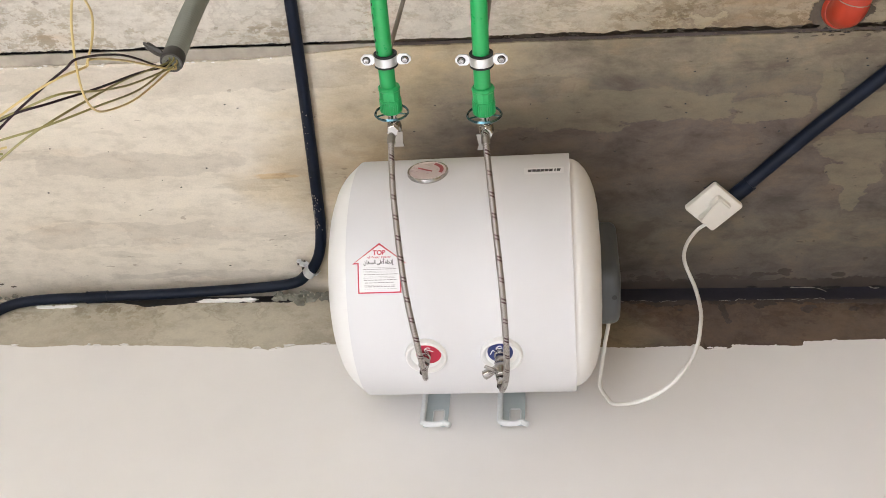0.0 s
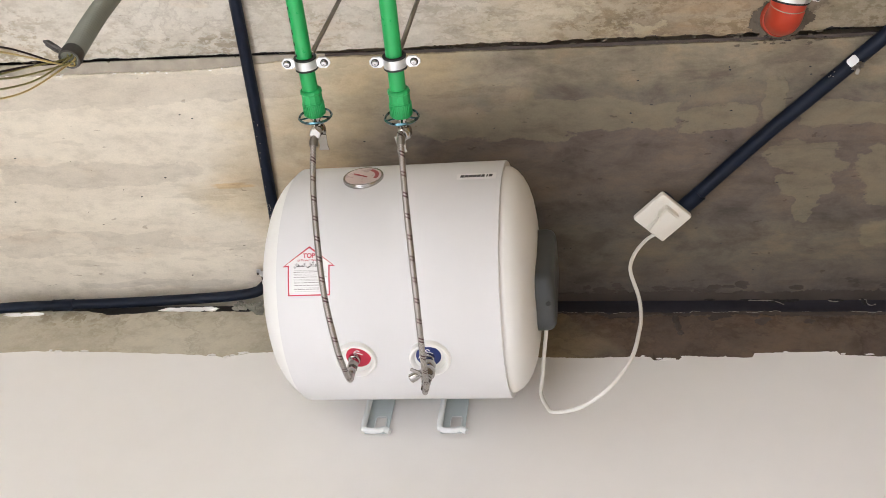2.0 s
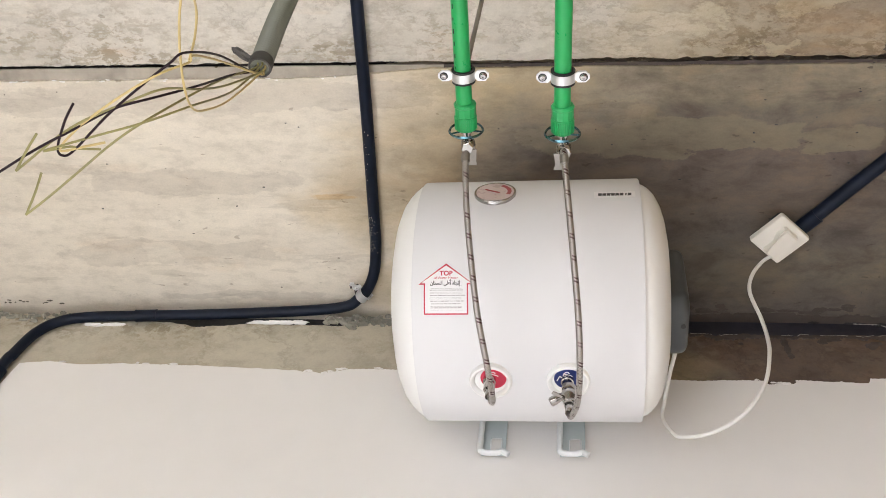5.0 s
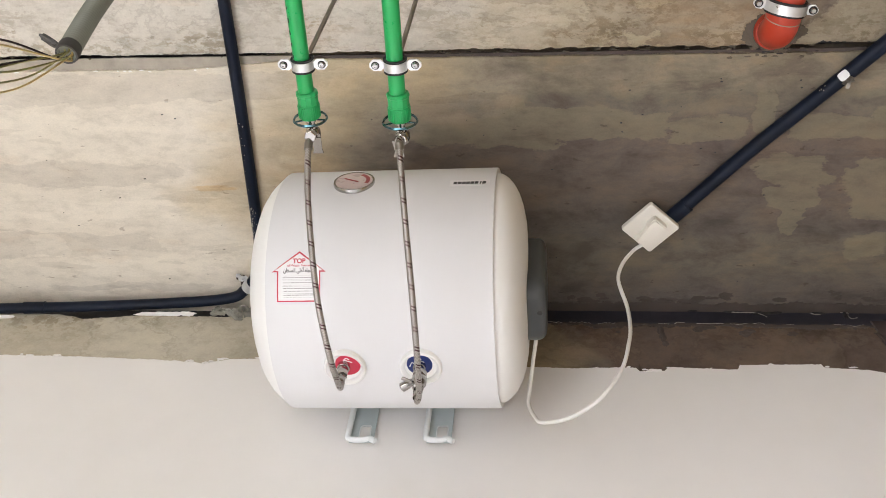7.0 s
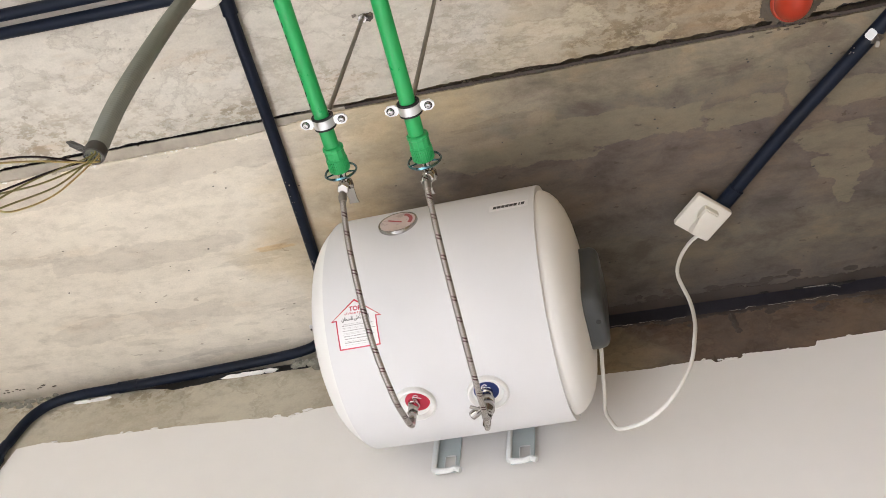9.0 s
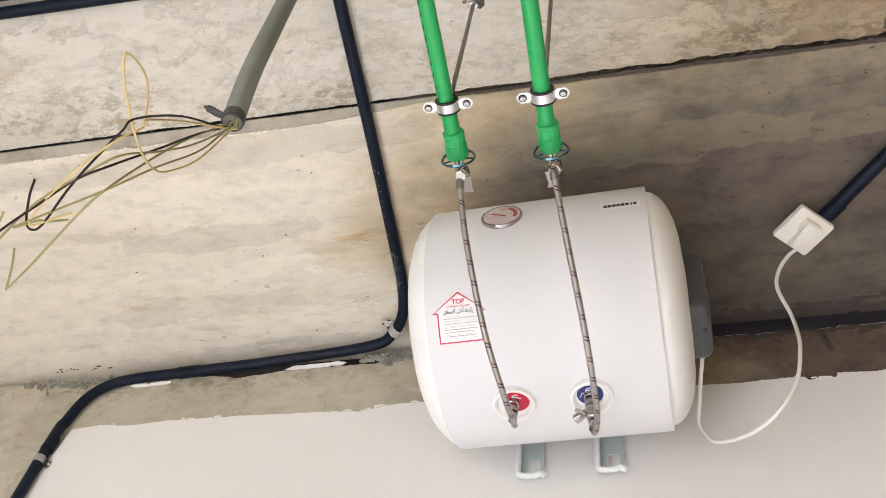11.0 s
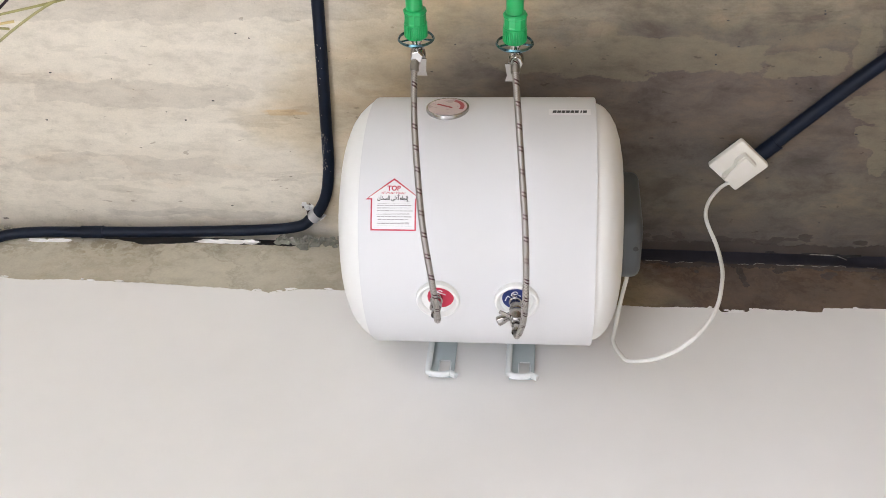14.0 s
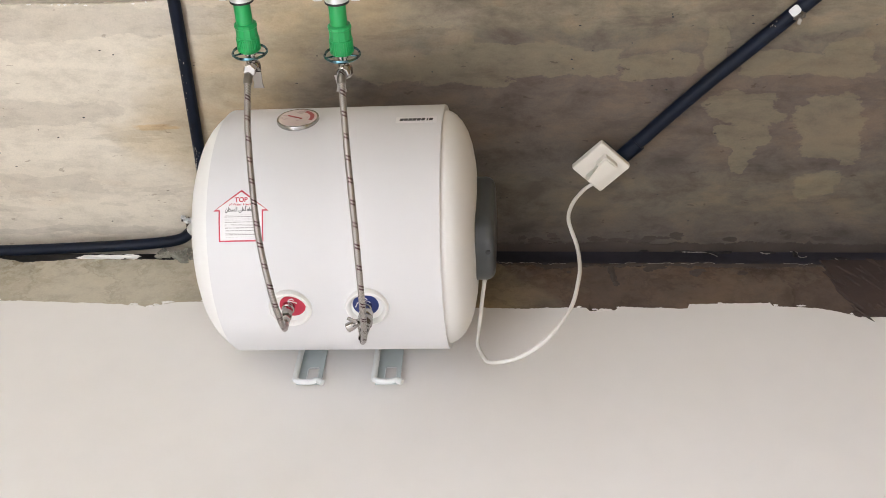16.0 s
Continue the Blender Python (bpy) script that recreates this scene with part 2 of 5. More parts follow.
# Stripe colours take in the shade beyond the heater as well as brown stain.
M_CEIL = concrete("cast_concrete", (0.71, 0.653, 0.555), (0.635, 0.577, 0.482), (0.50, 0.447, 0.37), 1.0, stain_shade=(-0.42, 0.25),
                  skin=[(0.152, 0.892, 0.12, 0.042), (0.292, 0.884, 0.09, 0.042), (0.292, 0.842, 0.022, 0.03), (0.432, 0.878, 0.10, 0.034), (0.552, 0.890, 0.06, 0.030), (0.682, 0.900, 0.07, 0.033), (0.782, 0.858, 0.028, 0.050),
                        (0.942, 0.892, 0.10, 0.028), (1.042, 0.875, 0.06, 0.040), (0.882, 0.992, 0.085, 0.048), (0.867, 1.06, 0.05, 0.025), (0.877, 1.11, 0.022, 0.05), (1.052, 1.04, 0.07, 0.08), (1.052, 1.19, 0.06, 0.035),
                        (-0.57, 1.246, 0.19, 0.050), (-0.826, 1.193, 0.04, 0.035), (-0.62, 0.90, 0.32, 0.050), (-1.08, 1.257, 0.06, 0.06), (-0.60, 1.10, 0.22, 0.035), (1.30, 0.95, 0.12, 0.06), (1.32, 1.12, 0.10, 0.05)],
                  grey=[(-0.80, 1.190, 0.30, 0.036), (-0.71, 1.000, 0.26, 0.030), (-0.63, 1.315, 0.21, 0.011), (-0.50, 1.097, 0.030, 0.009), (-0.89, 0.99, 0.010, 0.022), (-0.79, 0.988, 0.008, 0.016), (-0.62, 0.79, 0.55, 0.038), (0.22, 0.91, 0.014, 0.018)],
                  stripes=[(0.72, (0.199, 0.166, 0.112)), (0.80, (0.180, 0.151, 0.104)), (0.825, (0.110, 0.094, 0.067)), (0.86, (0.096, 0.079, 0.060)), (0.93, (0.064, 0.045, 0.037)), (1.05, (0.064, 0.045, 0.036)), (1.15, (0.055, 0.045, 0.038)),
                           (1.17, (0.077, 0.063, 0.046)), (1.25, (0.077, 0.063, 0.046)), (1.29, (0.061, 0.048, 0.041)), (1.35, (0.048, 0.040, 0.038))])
M_SLAB = concrete("smooth_concrete", (0.585, 0.55, 0.485), (0.53, 0.495, 0.43), (0.42, 0.385, 0.325), 4.0, board=0.5, smudge=(0.50, 0.68), stain_shade=(0.1, 1.1))
M_RENDER = concrete("grey_cement_render", (0.54, 0.50, 0.405), (0.48, 0.44, 0.35), (0.38, 0.345, 0.27), 7.0, board=0.4, stain_shade=(0.0, 0.40), smudge=(3.20, 3.33), axis=2, thin_lay=(0.3, 0.7))
M_SKIM = grain("white_wall_plaster", (0.82, 0.805, 0.785), 0.75, vary=0.035, scale=14, strength=0.2, dist=0.0015)
M_GAP = grain("dark_gap", (0.03, 0.028, 0.03), 0.9, vary=0.4, scale=60, strength=0.6, dist=0.003)
M_BITUMEN = grain("dark_joint_filler", (0.026, 0.025, 0.036), 0.6, vary=0.4, scale=40, strength=0.6, dist=0.003)
M_CRUST = grain("dark_brown_crust", (0.072, 0.057, 0.050), 0.8, vary=0.35, scale=60, strength=0.6, dist=0.002)
M_DIRTY = grain("dirty_concrete", (0.27, 0.235, 0.185), 0.9, vary=0.4, scale=70, strength=0.8, dist=0.003)
M_STRIP = grain("joint_mortar", (0.37, 0.335, 0.28), 0.9, vary=0.35, scale=45, strength=0.7, dist=0.003)
# Tones of two unseen surfaces, picked for the light they throw back.
M_FLOOR = grain("pale_bounce_floor", (0.68, 0.665, 0.64), 0.8, vary=0.10, scale=12)
M_TAN = grain("tan_bounce_wall", (0.34, 0.24, 0.10), 0.8, vary=0.06, scale=10, strength=0.2, dist=0.0015)


def gloss(name, base, rough, coat=0.0, wave=0.0004):
    """Smooth lacquer or plastic with a barely uneven surface and faint handling marks."""
    m, nt, b = tree(name, base, rough)
    v = coords(nt)
    smear = noise_tex(nt, v, 9, 3, 0.5, 1.0)
    nt.links.new(ramp(nt, smear, (0.35, tuple(c * 0.985 for c in base)), (0.65, base)), b.inputs["Base Color"])
    nt.links.new(ramp(nt, smear, (0.35, (rough * 0.92,) * 3), (0.65, (rough * 1.08,) * 3)), b.inputs["Roughness"])
    b.inputs["Coat Weight"].default_value = coat
    bump(nt, b, noise_tex(nt, v, 5, 2), 0.25, wave)
    return m


M_ENAMEL = gloss("white_enamel", (0.70, 0.70, 0.71), 0.55, 0.0)
M_ENAMEL.node_tree.nodes["Principled BSDF"].inputs["Specular IOR Level"].default_value = 0.3
M_CAP = gloss("white_plastic_cap", (0.82, 0.82, 0.805), 0.45)
M_GREYBOX = grain("grey_plastic", (0.058, 0.064, 0.066), 0.4, vary=0.08, scale=40, strength=0.05)
M_GREEN = grain("green_plastic_pipe", (0.012, 0.335, 0.088), 0.33, vary=0.08, scale=50, strength=0.06)
M_GREEND = grain("green_plastic_coupling", (0.015, 0.33, 0.092), 0.36, vary=0.1, scale=60, strength=0.08)
M_BLACK = grain("black_plastic_conduit", (0.006, 0.010, 0.021), 0.46, vary=0.35, scale=60, strength=0.12)
M_BLACK.node_tree.nodes["Principled BSDF"].inputs["Specular IOR Level"].default_value = 0.18
M_CHROME = grain("chrome", (0.40, 0.385, 0.365), 0.14, 1.0, vary=0.06, scale=80, strength=0.05)
M_ROD = grain("dull_threaded_steel", (0.24, 0.22, 0.19), 0.5, 0.8, vary=0.25, scale=60, strength=0.2)
M_ZINC = grain("galvanised_steel", (0.70, 0.71, 0.72), 0.34, 0.75, vary=0.15, scale=70, strength=0.15)
M_SHEET = grain("bright_zinc_sheet", (0.56, 0.57, 0.57), 0.45, 0.2, vary=0.12, scale=70, strength=0.15)
M_RING = grain("blued_chrome", (0.10, 0.21, 0.25), 0.22, 1.0, vary=0.2)
M_RUBBER = grain("black_rubber", (0.015, 0.015, 0.017), 0.7, vary=0.3)
M_WHITEP = grain("white_plastic", (0.74, 0.71, 0.64), 0.38, vary=0.03, scale=50, strength=0.04)
M_CORD = grain("white_cord_sheath", (0.74, 0.73, 0.69), 0.45, vary=0.06, scale=80, strength=0.1)
M_CORR = grain("grey_corrugated_hose", (0.165, 0.172, 0.138), 0.5, vary=0.15, scale=50, strength=0.1)
M_ORANGE = grain("orange_pvc", (0.44, 0.045, 0.020), 0.4, vary=0.15, scale=30, strength=0.1)
M_RED = grain("red_print", (0.52, 0.022, 0.06), 0.4, vary=0.05)
M_BLUE = grain("blue_print", (0.012, 0.03, 0.16), 0.4, vary=0.05)
M_INK = grain("dark_print", (0.02, 0.02, 0.022), 0.5, vary=0.2)
M_GREYINK = grain("grey_print", (0.33, 0.31, 0.31), 0.5, vary=0.1)
M_PAPER = grain("white_label", (0.76, 0.755, 0.76), 0.35, vary=0.01)
M_YELLOW = grain("yellow_wire", (0.54, 0.42, 0.18), 0.4, vary=0.1)
M_YGREEN = grain("green_yellow_wire", (0.25, 0.23, 0.085), 0.4, vary=0.25, scale=120)
M_DKWIRE = grain("black_wire", (0.016, 0.007, 0.009), 0.55, vary=0.2)
M_DKWIRE.node_tree.nodes["Principled BSDF"].inputs["Specular IOR Level"].default_value = 0.2
M_MORTAR = grain("grey_mortar", (0.25, 0.24, 0.20), 0.95, vary=0.5, scale=60, strength=0.8, dist=0.004)


M_FOIL = grain("bright_clip_metal", (0.80, 0.80, 0.79), 0.4, 0.2, vary=0.15, scale=70, strength=0.2)
M_TAPE = grain("dark_tape", (0.052, 0.048, 0.044), 0.6, vary=0.3)
M_TORN = grain("torn_plaster_edge", (0.36, 0.335, 0.30), 0.85, vary=0.3, scale=60)
M_STRIPPED = grain("stripped_brown_wall", (0.055, 0.038, 0.033), 0.9, vary=0.55, scale=34, strength=0.8, dist=0.004)
# Mortar brown, darkened to include the shade round the drain pipe.
M_DRAIN = grain("drain_hole_mortar", (0.115, 0.095, 0.070), 0.95, vary=0.35, scale=70, strength=0.9, dist=0.005)
M_SPLASH = grain("dried_mortar_specks", (0.30, 0.28, 0.24), 0.9, vary=0.4, scale=90)


def braid():
    """Woven steel hose: fine crossing wires, with slanted pairs of dark red threads."""
    m, nt, b = tree("braided_steel", (0.72, 0.69, 0.66), 0.32, 0.7)
    uv = coords(nt, (1, 1, 1), "UV")
    w = []
    for sgn in (1, -1):
        t = nt.nodes.new("ShaderNodeTexWave")
        t.inputs["Scale"].default_value = 1.0
        mp = nt.nodes.new("ShaderNodeMapping")
        mp.inputs["Scale"].default_value = (230, sgn * 4.0, 1)
        nt.links.new(uv, mp.inputs[0])
        nt.links.new(mp.outputs[0], t.inputs["Vector"])
        t.bands_direction = "DIAGONAL"
        w.append(t.outputs["Fac"])
    weave = mix(nt, 0.5, w[0], w[1])
    col = ramp(nt, weave, (0.2, (0.17, 0.155, 0.14)), (0.7, (0.46, 0.43, 0.40)))
    sep = nt.nodes.new("ShaderNodeSeparateXYZ")
    nt.links.new(uv, sep.inputs[0])

    def math_(op, a, c):
        n = nt.nodes.new("ShaderNodeMath")
        n.operation = op
        for sock, v in zip(n.inputs, (a, c)):
            if isinstance(v, (int, float)):
                sock.default_value = v
            else:
                nt.links.new(v, sock)
        return n.outputs[0]
    marks = None
    for off in (0.0, 0.0055):
        u = math_("ADD", math_("ADD", sep.outputs[0], off), math_("MULTIPLY", sep.outputs[1], 0.017))
        fr = math_("MODULO", u, 0.034)
        on = math_("MULTIPLY", math_("LESS_THAN", fr, 0.0024), math_("LESS_THAN", math_("MODULO", sep.outputs[1], 0.5), 0.45))
        marks = on if marks is None else math_("MAXIMUM", marks, on)
    col = mix(nt, marks, col, (0.050, 0.014, 0.017))
    nt.links.new(col, b.inputs["Base Color"])
    bump(nt, b, weave, 0.5, 0.0006)
    return m


M_BRAID = braid()


# ---- shape helpers ----
POSE = {}


def thing(name, at, label, category, group="", m=None, kind=""):
    ob = new(name)
    ob.empty_display_size = 0.02
    ob.matrix_world = m if m is not None else Matrix.Translation(at)
    POSE[ob] = ob.matrix_world.copy()
    return tagged(ob, label, category, group, kind)


def part(name, bm, material, parent=None, label="", smooth=True, local=False):
    """Links a bmesh, given in world places (or in its thing's own), as one mesh under a thing or a part."""
    me = bpy.data.meshes.new(name)
    m = POSE.get(parent)
    if m is not None and not local:
        bm.transform(m.inverted())
    bmesh.ops.recalc_face_normals(bm, faces=bm.faces)
    bm.to_mesh(me)
    bm.free()
    for p in me.polygons:
        p.use_smooth = smooth
    if smooth:
        me.set_sharp_from_angle(angle=radians(35))
    me.materials.append(material)
    ob = new(name, me)
    if parent is not None:
        ob.parent = parent
        POSE[ob] = m
    if label:
        ob["label"] = label
    return ob


def curve(points, n=10):
    """A smooth line through the points."""
    c = [Vector(p) for p in points]
    q = [2 * c[0] - c[1], *c, 2 * c[-1] - c[-2]]
    out = []
    for i in range(1, len(q) - 2):
        a, b, d, e = q[i - 1:i + 3]
        for k in range(n):
            s = k / n
            out.append(0.5 * (2 * b + (d - a) * s + (2 * a - 5 * b + 4 * d - e) * s * s + (3 * b - a - 3 * d + e) * s ** 3))
    out.append(q[-2])
    return out


def tube(line, r, segs=16, ring=None, hollow=0.0):
    """A round tube along a line; ring(k, length) may scale its radius; UV runs along and round it."""
    bm = bmesh.new()
    uv = bm.loops.layers.uv.new("UVMap")
    line = [Vector(p) for p in line]
    up = None
    rows, lens, total = [], [], 0.0
    for i, p in enumerate(line):
        d = (line[min(i + 1, len(line) - 1)] - line[max(i - 1, 0)]).normalized()
        if up is None:
            up = d.orthogonal().normalized()
        up = (up - d * up.dot(d)).normalized()
        side = d.cross(up)
        total += (p - line[i - 1]).length if i else 0
        rr = r * (ring(i, total) if ring else 1)
        rows.append([bm.verts.new(p + (up * math.cos(a) + side * math.sin(a)) * rr) for a in (2 * math.pi * k / segs for k in range(segs))])
        lens.append(total)
    for i in range(len(rows) - 1):
        for k in range(segs):
            j = (k + 1) % segs
            f = bm.faces.new((rows[i][k], rows[i][j], rows[i + 1][j], rows[i + 1][k]))
            for lp, (u, v) in zip(f.loops, ((lens[i], k / segs), (lens[i], (k + 1) / segs), (lens[i + 1], (k + 1) / segs), (lens[i + 1], k / segs))):
                lp[uv].uv = (u, v)
    for row, flip in ((rows[0], True), (rows[-1], False)):
        if hollow:
            ends = rows.index(row)
            c = sum((v.co for v in row), Vector()) / segs
            deep = (line[min(2, len(line) - 1)] - line[0]) if ends == 0 else (line[max(-3, -len(line))] - line[-1])
            lip = [bm.verts.new(c + (v.co - c) * hollow) for v in row]
            pit = [bm.verts.new(v.co + deep) for v in lip]
            for k in range(segs):
                j = (k + 1) % segs
                bm.faces.new((row[k], row[j], lip[j], lip[k]))
                bm.faces.new((lip[k], lip[j], pit[j], pit[k]))
            bm.faces.new(pit)
        else:
            bm.faces.new(row)
    return bm


def lathe(profile, origin, axis, segs=48, start=0.0, sweep=360.0):
    """A turned solid: profile of (radius, distance along axis)."""
    bm = bmesh.new()
    o, ax = Vector(origin), Vector(axis).normalized()
    up = ax.orthogonal().normalized()
    if abs(ax.z) < 0.9:
        up = (Vector((0, 0, 1)) - ax * ax.z).normalized()
    side = ax.cross(up)
    full = sweep >= 360
    n = segs if full else segs + 1
    rows = []
    for r, h in profile:
        rows.append([bm.verts.new(o + ax * h + (up * math.cos(a) + side * math.sin(a)) * max(r, 1e-5)) for a in (radians(start + sweep * k / segs) for k in range(n))])
    for a, b in zip(rows, rows[1:]):
        for k in range(segs):
            j = (k + 1) % n
            bm.faces.new((a[k], a[j], b[j], b[k]))
    bmesh.ops.remove_doubles(bm, verts=bm.verts, dist=1e-5)
    return bm


def block(size, at=(0, 0, 0), bevel=0.0, m=None, segs=2):
    bm = bmesh.new()
    bmesh.ops.create_cube(bm, size=1.0)
    bmesh.ops.scale(bm, vec=size, verts=bm.verts)
    if bevel:
        bmesh.ops.bevel(bm, geom=bm.edges[:], offset=bevel, segments=segs, profile=0.5, affect="EDGES")
    if m is not None:
        bm.transform(m)
    bm.transform(Matrix.Translation(at))
    return bm


def prism(outline, depth, m=None):
    """A flat outline in x, y, given thickness along z from 0 to depth."""
    bm = bmesh.new()
    lo = [bm.verts.new((x, y, 0)) for x, y in outline]
    hi = [bm.verts.new((x, y, depth)) for x, y in outline]
    bm.faces.new(lo[::-1])
    bm.faces.new(hi)
    n = len(lo)
    for k in range(n):
        j = (k + 1) % n
        bm.faces.new((lo[k], lo[j], hi[j], hi[k]))
    if m is not None:
        bm.transform(m)
    return bm


def rounded(w, h, r, n=6):
    out = []
    for cx, cy, a0 in ((w / 2 - r, h / 2 - r, 0), (-w / 2 + r, h / 2 - r, 90), (-w / 2 + r, -h / 2 + r, 180), (w / 2 - r, -h / 2 + r, 270)):
        out += [(cx + r * math.cos(radians(a0 + 90 * k / n)), cy + r * math.sin(radians(a0 + 90 * k / n))) for k in range(n + 1)]
    return out


def join(*bms):
    out = bmesh.new()
    for b in bms:
        me = bpy.data.meshes.new("tmp")
        b.to_mesh(me)
        b.free()
        out.from_mesh(me)
        bpy.data.meshes.remove(me)
    return out


def rough(x, seed, size):
    """Ragged edge: a sum of noises along x."""
    return size * (noise.noise((x * 14, seed, 0)) + 0.6 * noise.noise((x * 47, seed, 3)) + 0.45 * noise.noise((x * 150, seed, 7)))


def lump(at, size, seed):
    bm = bmesh.new()
    bmesh.ops.create_icosphere(bm, subdivisions=3, radius=1.0)
    for v in bm.verts:
        v.co *= 1 + 0.45 * noise.noise(v.co * 1.3 + Vector((seed, 0, 0))) + 0.40 * noise.noise(v.co * 3.1 + Vector((0, seed, 0)))
        v.co = Vector((v.co.x * size[0], v.co.y * size[1], v.co.z * size[2])) + Vector(at)
    return bm


# ---- structure ----
def sheet(x0, x1, n, lo, hi, put, thick):
    """A slab between two ragged edges lo(x) and hi(x); put(x, e) places a point; thick: offset of its back."""
    bm = bmesh.new()
    t = Vector(thick)
    rows = []
    for i in range(n + 1):
        x = x0 + (x1 - x0) * i / n
        a, b = put(x, lo(x)), put(x, hi(x))
        rows.append([bm.verts.new(v) for v in (a, b, b + t, a + t)])
    for r, s in zip(rows, rows[1:]):
        for k in range(4):
            bm.faces.new((r[k], r[(k + 1) % 4], s[(k + 1) % 4], s[k]))
    bm.faces.new(rows[0])
    bm.faces.new(rows[-1])
    return bm


def structure(name, bm, material, label, smooth=False):
    return tagged(part(name, bm, material, smooth=smooth), label, name.split("_")[0], kind="structure")


def lip(x):
    """Far edge of the shallow strip beside the ceiling joint."""
    w = 0.023 if x < -0.4 else 0.023 - 0.019 * min(1, (x + 0.4) / 0.25)
    return 0.724 + w + rough(x, 2.0, 0.0022)


flat = lambda z: (lambda x, e: Vector((x, e, z)))
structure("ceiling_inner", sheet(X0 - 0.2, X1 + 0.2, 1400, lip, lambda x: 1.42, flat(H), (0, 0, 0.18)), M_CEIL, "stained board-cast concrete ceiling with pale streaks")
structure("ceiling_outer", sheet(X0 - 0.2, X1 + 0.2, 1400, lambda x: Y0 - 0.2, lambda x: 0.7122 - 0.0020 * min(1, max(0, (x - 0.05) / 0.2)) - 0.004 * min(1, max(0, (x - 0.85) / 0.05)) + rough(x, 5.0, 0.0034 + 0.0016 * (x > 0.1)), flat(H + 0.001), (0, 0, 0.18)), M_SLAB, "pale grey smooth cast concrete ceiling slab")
strip_edge = lambda x: 0.7215 + rough(x, 8.0, 0.0012)
structure("ceiling_joint_strip_1", sheet(X0, -0.13, 300, strip_edge, lambda x: 0.76, flat(H + 0.006), (0, 0, 0.004)), M_STRIP, "recessed cement strip along the ceiling joint")
structure("ceiling_joint_strip_2", sheet(-0.13, X1, 500, strip_edge, lambda x: 0.76, flat(H + 0.006), (0, 0, 0.004)), M_CRUST, "dirty recessed strip along the ceiling joint")
structure("ceiling_joint", block((X1 - X0, 0.10, 0.06), ((X0 + X1) / 2, 0.72, H + 0.075)), M_GAP, "dark open joint between ceiling slabs")


GAP = [(-0.90, 3.352), (-0.84, 3.334), (-0.79, 3.331), (-0.75, 3.323), (-0.69, 3.327), (-0.64, 3.334), (-0.40, 3.333), (-0.37, 3.350)]


def wall_top(x):
    """Ragged upper edge of the wall under the ceiling."""
    z = 3.322 if x > 0.3 else 3.362
    for (a, za), (b, zb) in zip(GAP, GAP[1:]):
        if a < x <= b:
            z = za + (zb - za) * (x - a) / (b - a)
    return z + rough(x, 11.0, 0.008 if x > -0.36 else 0.005)


upright = lambda y: (lambda x, e: Vector((x, y, e)))
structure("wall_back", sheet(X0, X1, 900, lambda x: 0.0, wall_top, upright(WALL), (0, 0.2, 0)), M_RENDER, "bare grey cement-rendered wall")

SKIM = [(-1.160, 3.03), (-1.143, 3.08), (-1.125, 3.178), (-1.06, 3.184), (-0.99, 3.176), (-0.85, 3.182), (-0.70, 3.180), (-0.48, 3.170), (-0.41, 3.163), (-0.36, 3.177), (-0.22, 3.183), (0.10, 3.17), (0.40, 3.164), (0.54, 3.170),
        (0.548, 3.158), (0.60, 3.158), (0.615, 3.172), (0.755, 3.167), (0.76, 3.182), (0.93, 3.188), (0.935, 3.178), (1.02, 3.172), (1.12, 3.145), (1.3, 3.14), (2.6, 3.14)]


def skim_top(x):
    for (a, za), (b, zb) in zip(SKIM, SKIM[1:]):
        if x <= b:
            return za + (zb - za) * max(0, (x - a) / (b - a)) + rough(x, 21.0, 0.0034)
    return SKIM[-1][1]


structure("wall_plaster", sheet(-1.160, X1, 1800, lambda x: 0.0, skim_top, upright(WALL - 0.003), (0, 0.003, 0)), M_SKIM, "smooth white plaster with a ragged upper edge")
structure("wall_gap_filler", sheet(0.2, X1, 700, lambda x: 3.27, lambda x: 3.42, upright(WALL + 0.022), (0, 0.05, 0)), M_BITUMEN, "dark filler in the gap between wall and ceiling")
structure("wall_gap_back", block((1.6 - X0 + 0.2, 0.03, 0.16), ((X0 + 0.4) / 2 - 0.1, WALL + 0.05, 3.38)), M_GAP, "dark gap between wall and ceiling")
# Unseen floor and walls close the room; their tones set the bounced light.
structure("floor", block((X1 - X0 + 0.4, WALL - Y0 + 0.4, 0.1), ((X0 + X1) / 2, (Y0 + WALL) / 2, -0.05)), M_FLOOR, "unseen floor, made pale to bounce light upward")
x0, x1, z0, z1 = FRONT_OPEN
structure("wall_front", join(block((x0 - X0 + 0.2, 0.2, H), ((x0 + X0 - 0.2) / 2, Y0 - 0.1, H / 2)), block((X1 + 0.2 - x1, 0.2, H), ((x1 + X1 + 0.2) / 2, Y0 - 0.1, H / 2)),
                             block((x1 - x0, 0.2, z0), ((x0 + x1) / 2, Y0 - 0.1, z0 / 2)), block((x1 - x0, 0.2, H - z1), ((x0 + x1) / 2, Y0 - 0.1, (H + z1) / 2))), M_RENDER, "unseen cement-rendered front wall with an added opening for fill light")
structure("wall_right", block((0.2, WALL - Y0, H), (X1 + 0.1, (WALL + Y0) / 2, H / 2)), M_TAN, "unseen right wall, tan to warm the bounced light")
y0, y1, z0, z1 = WIN
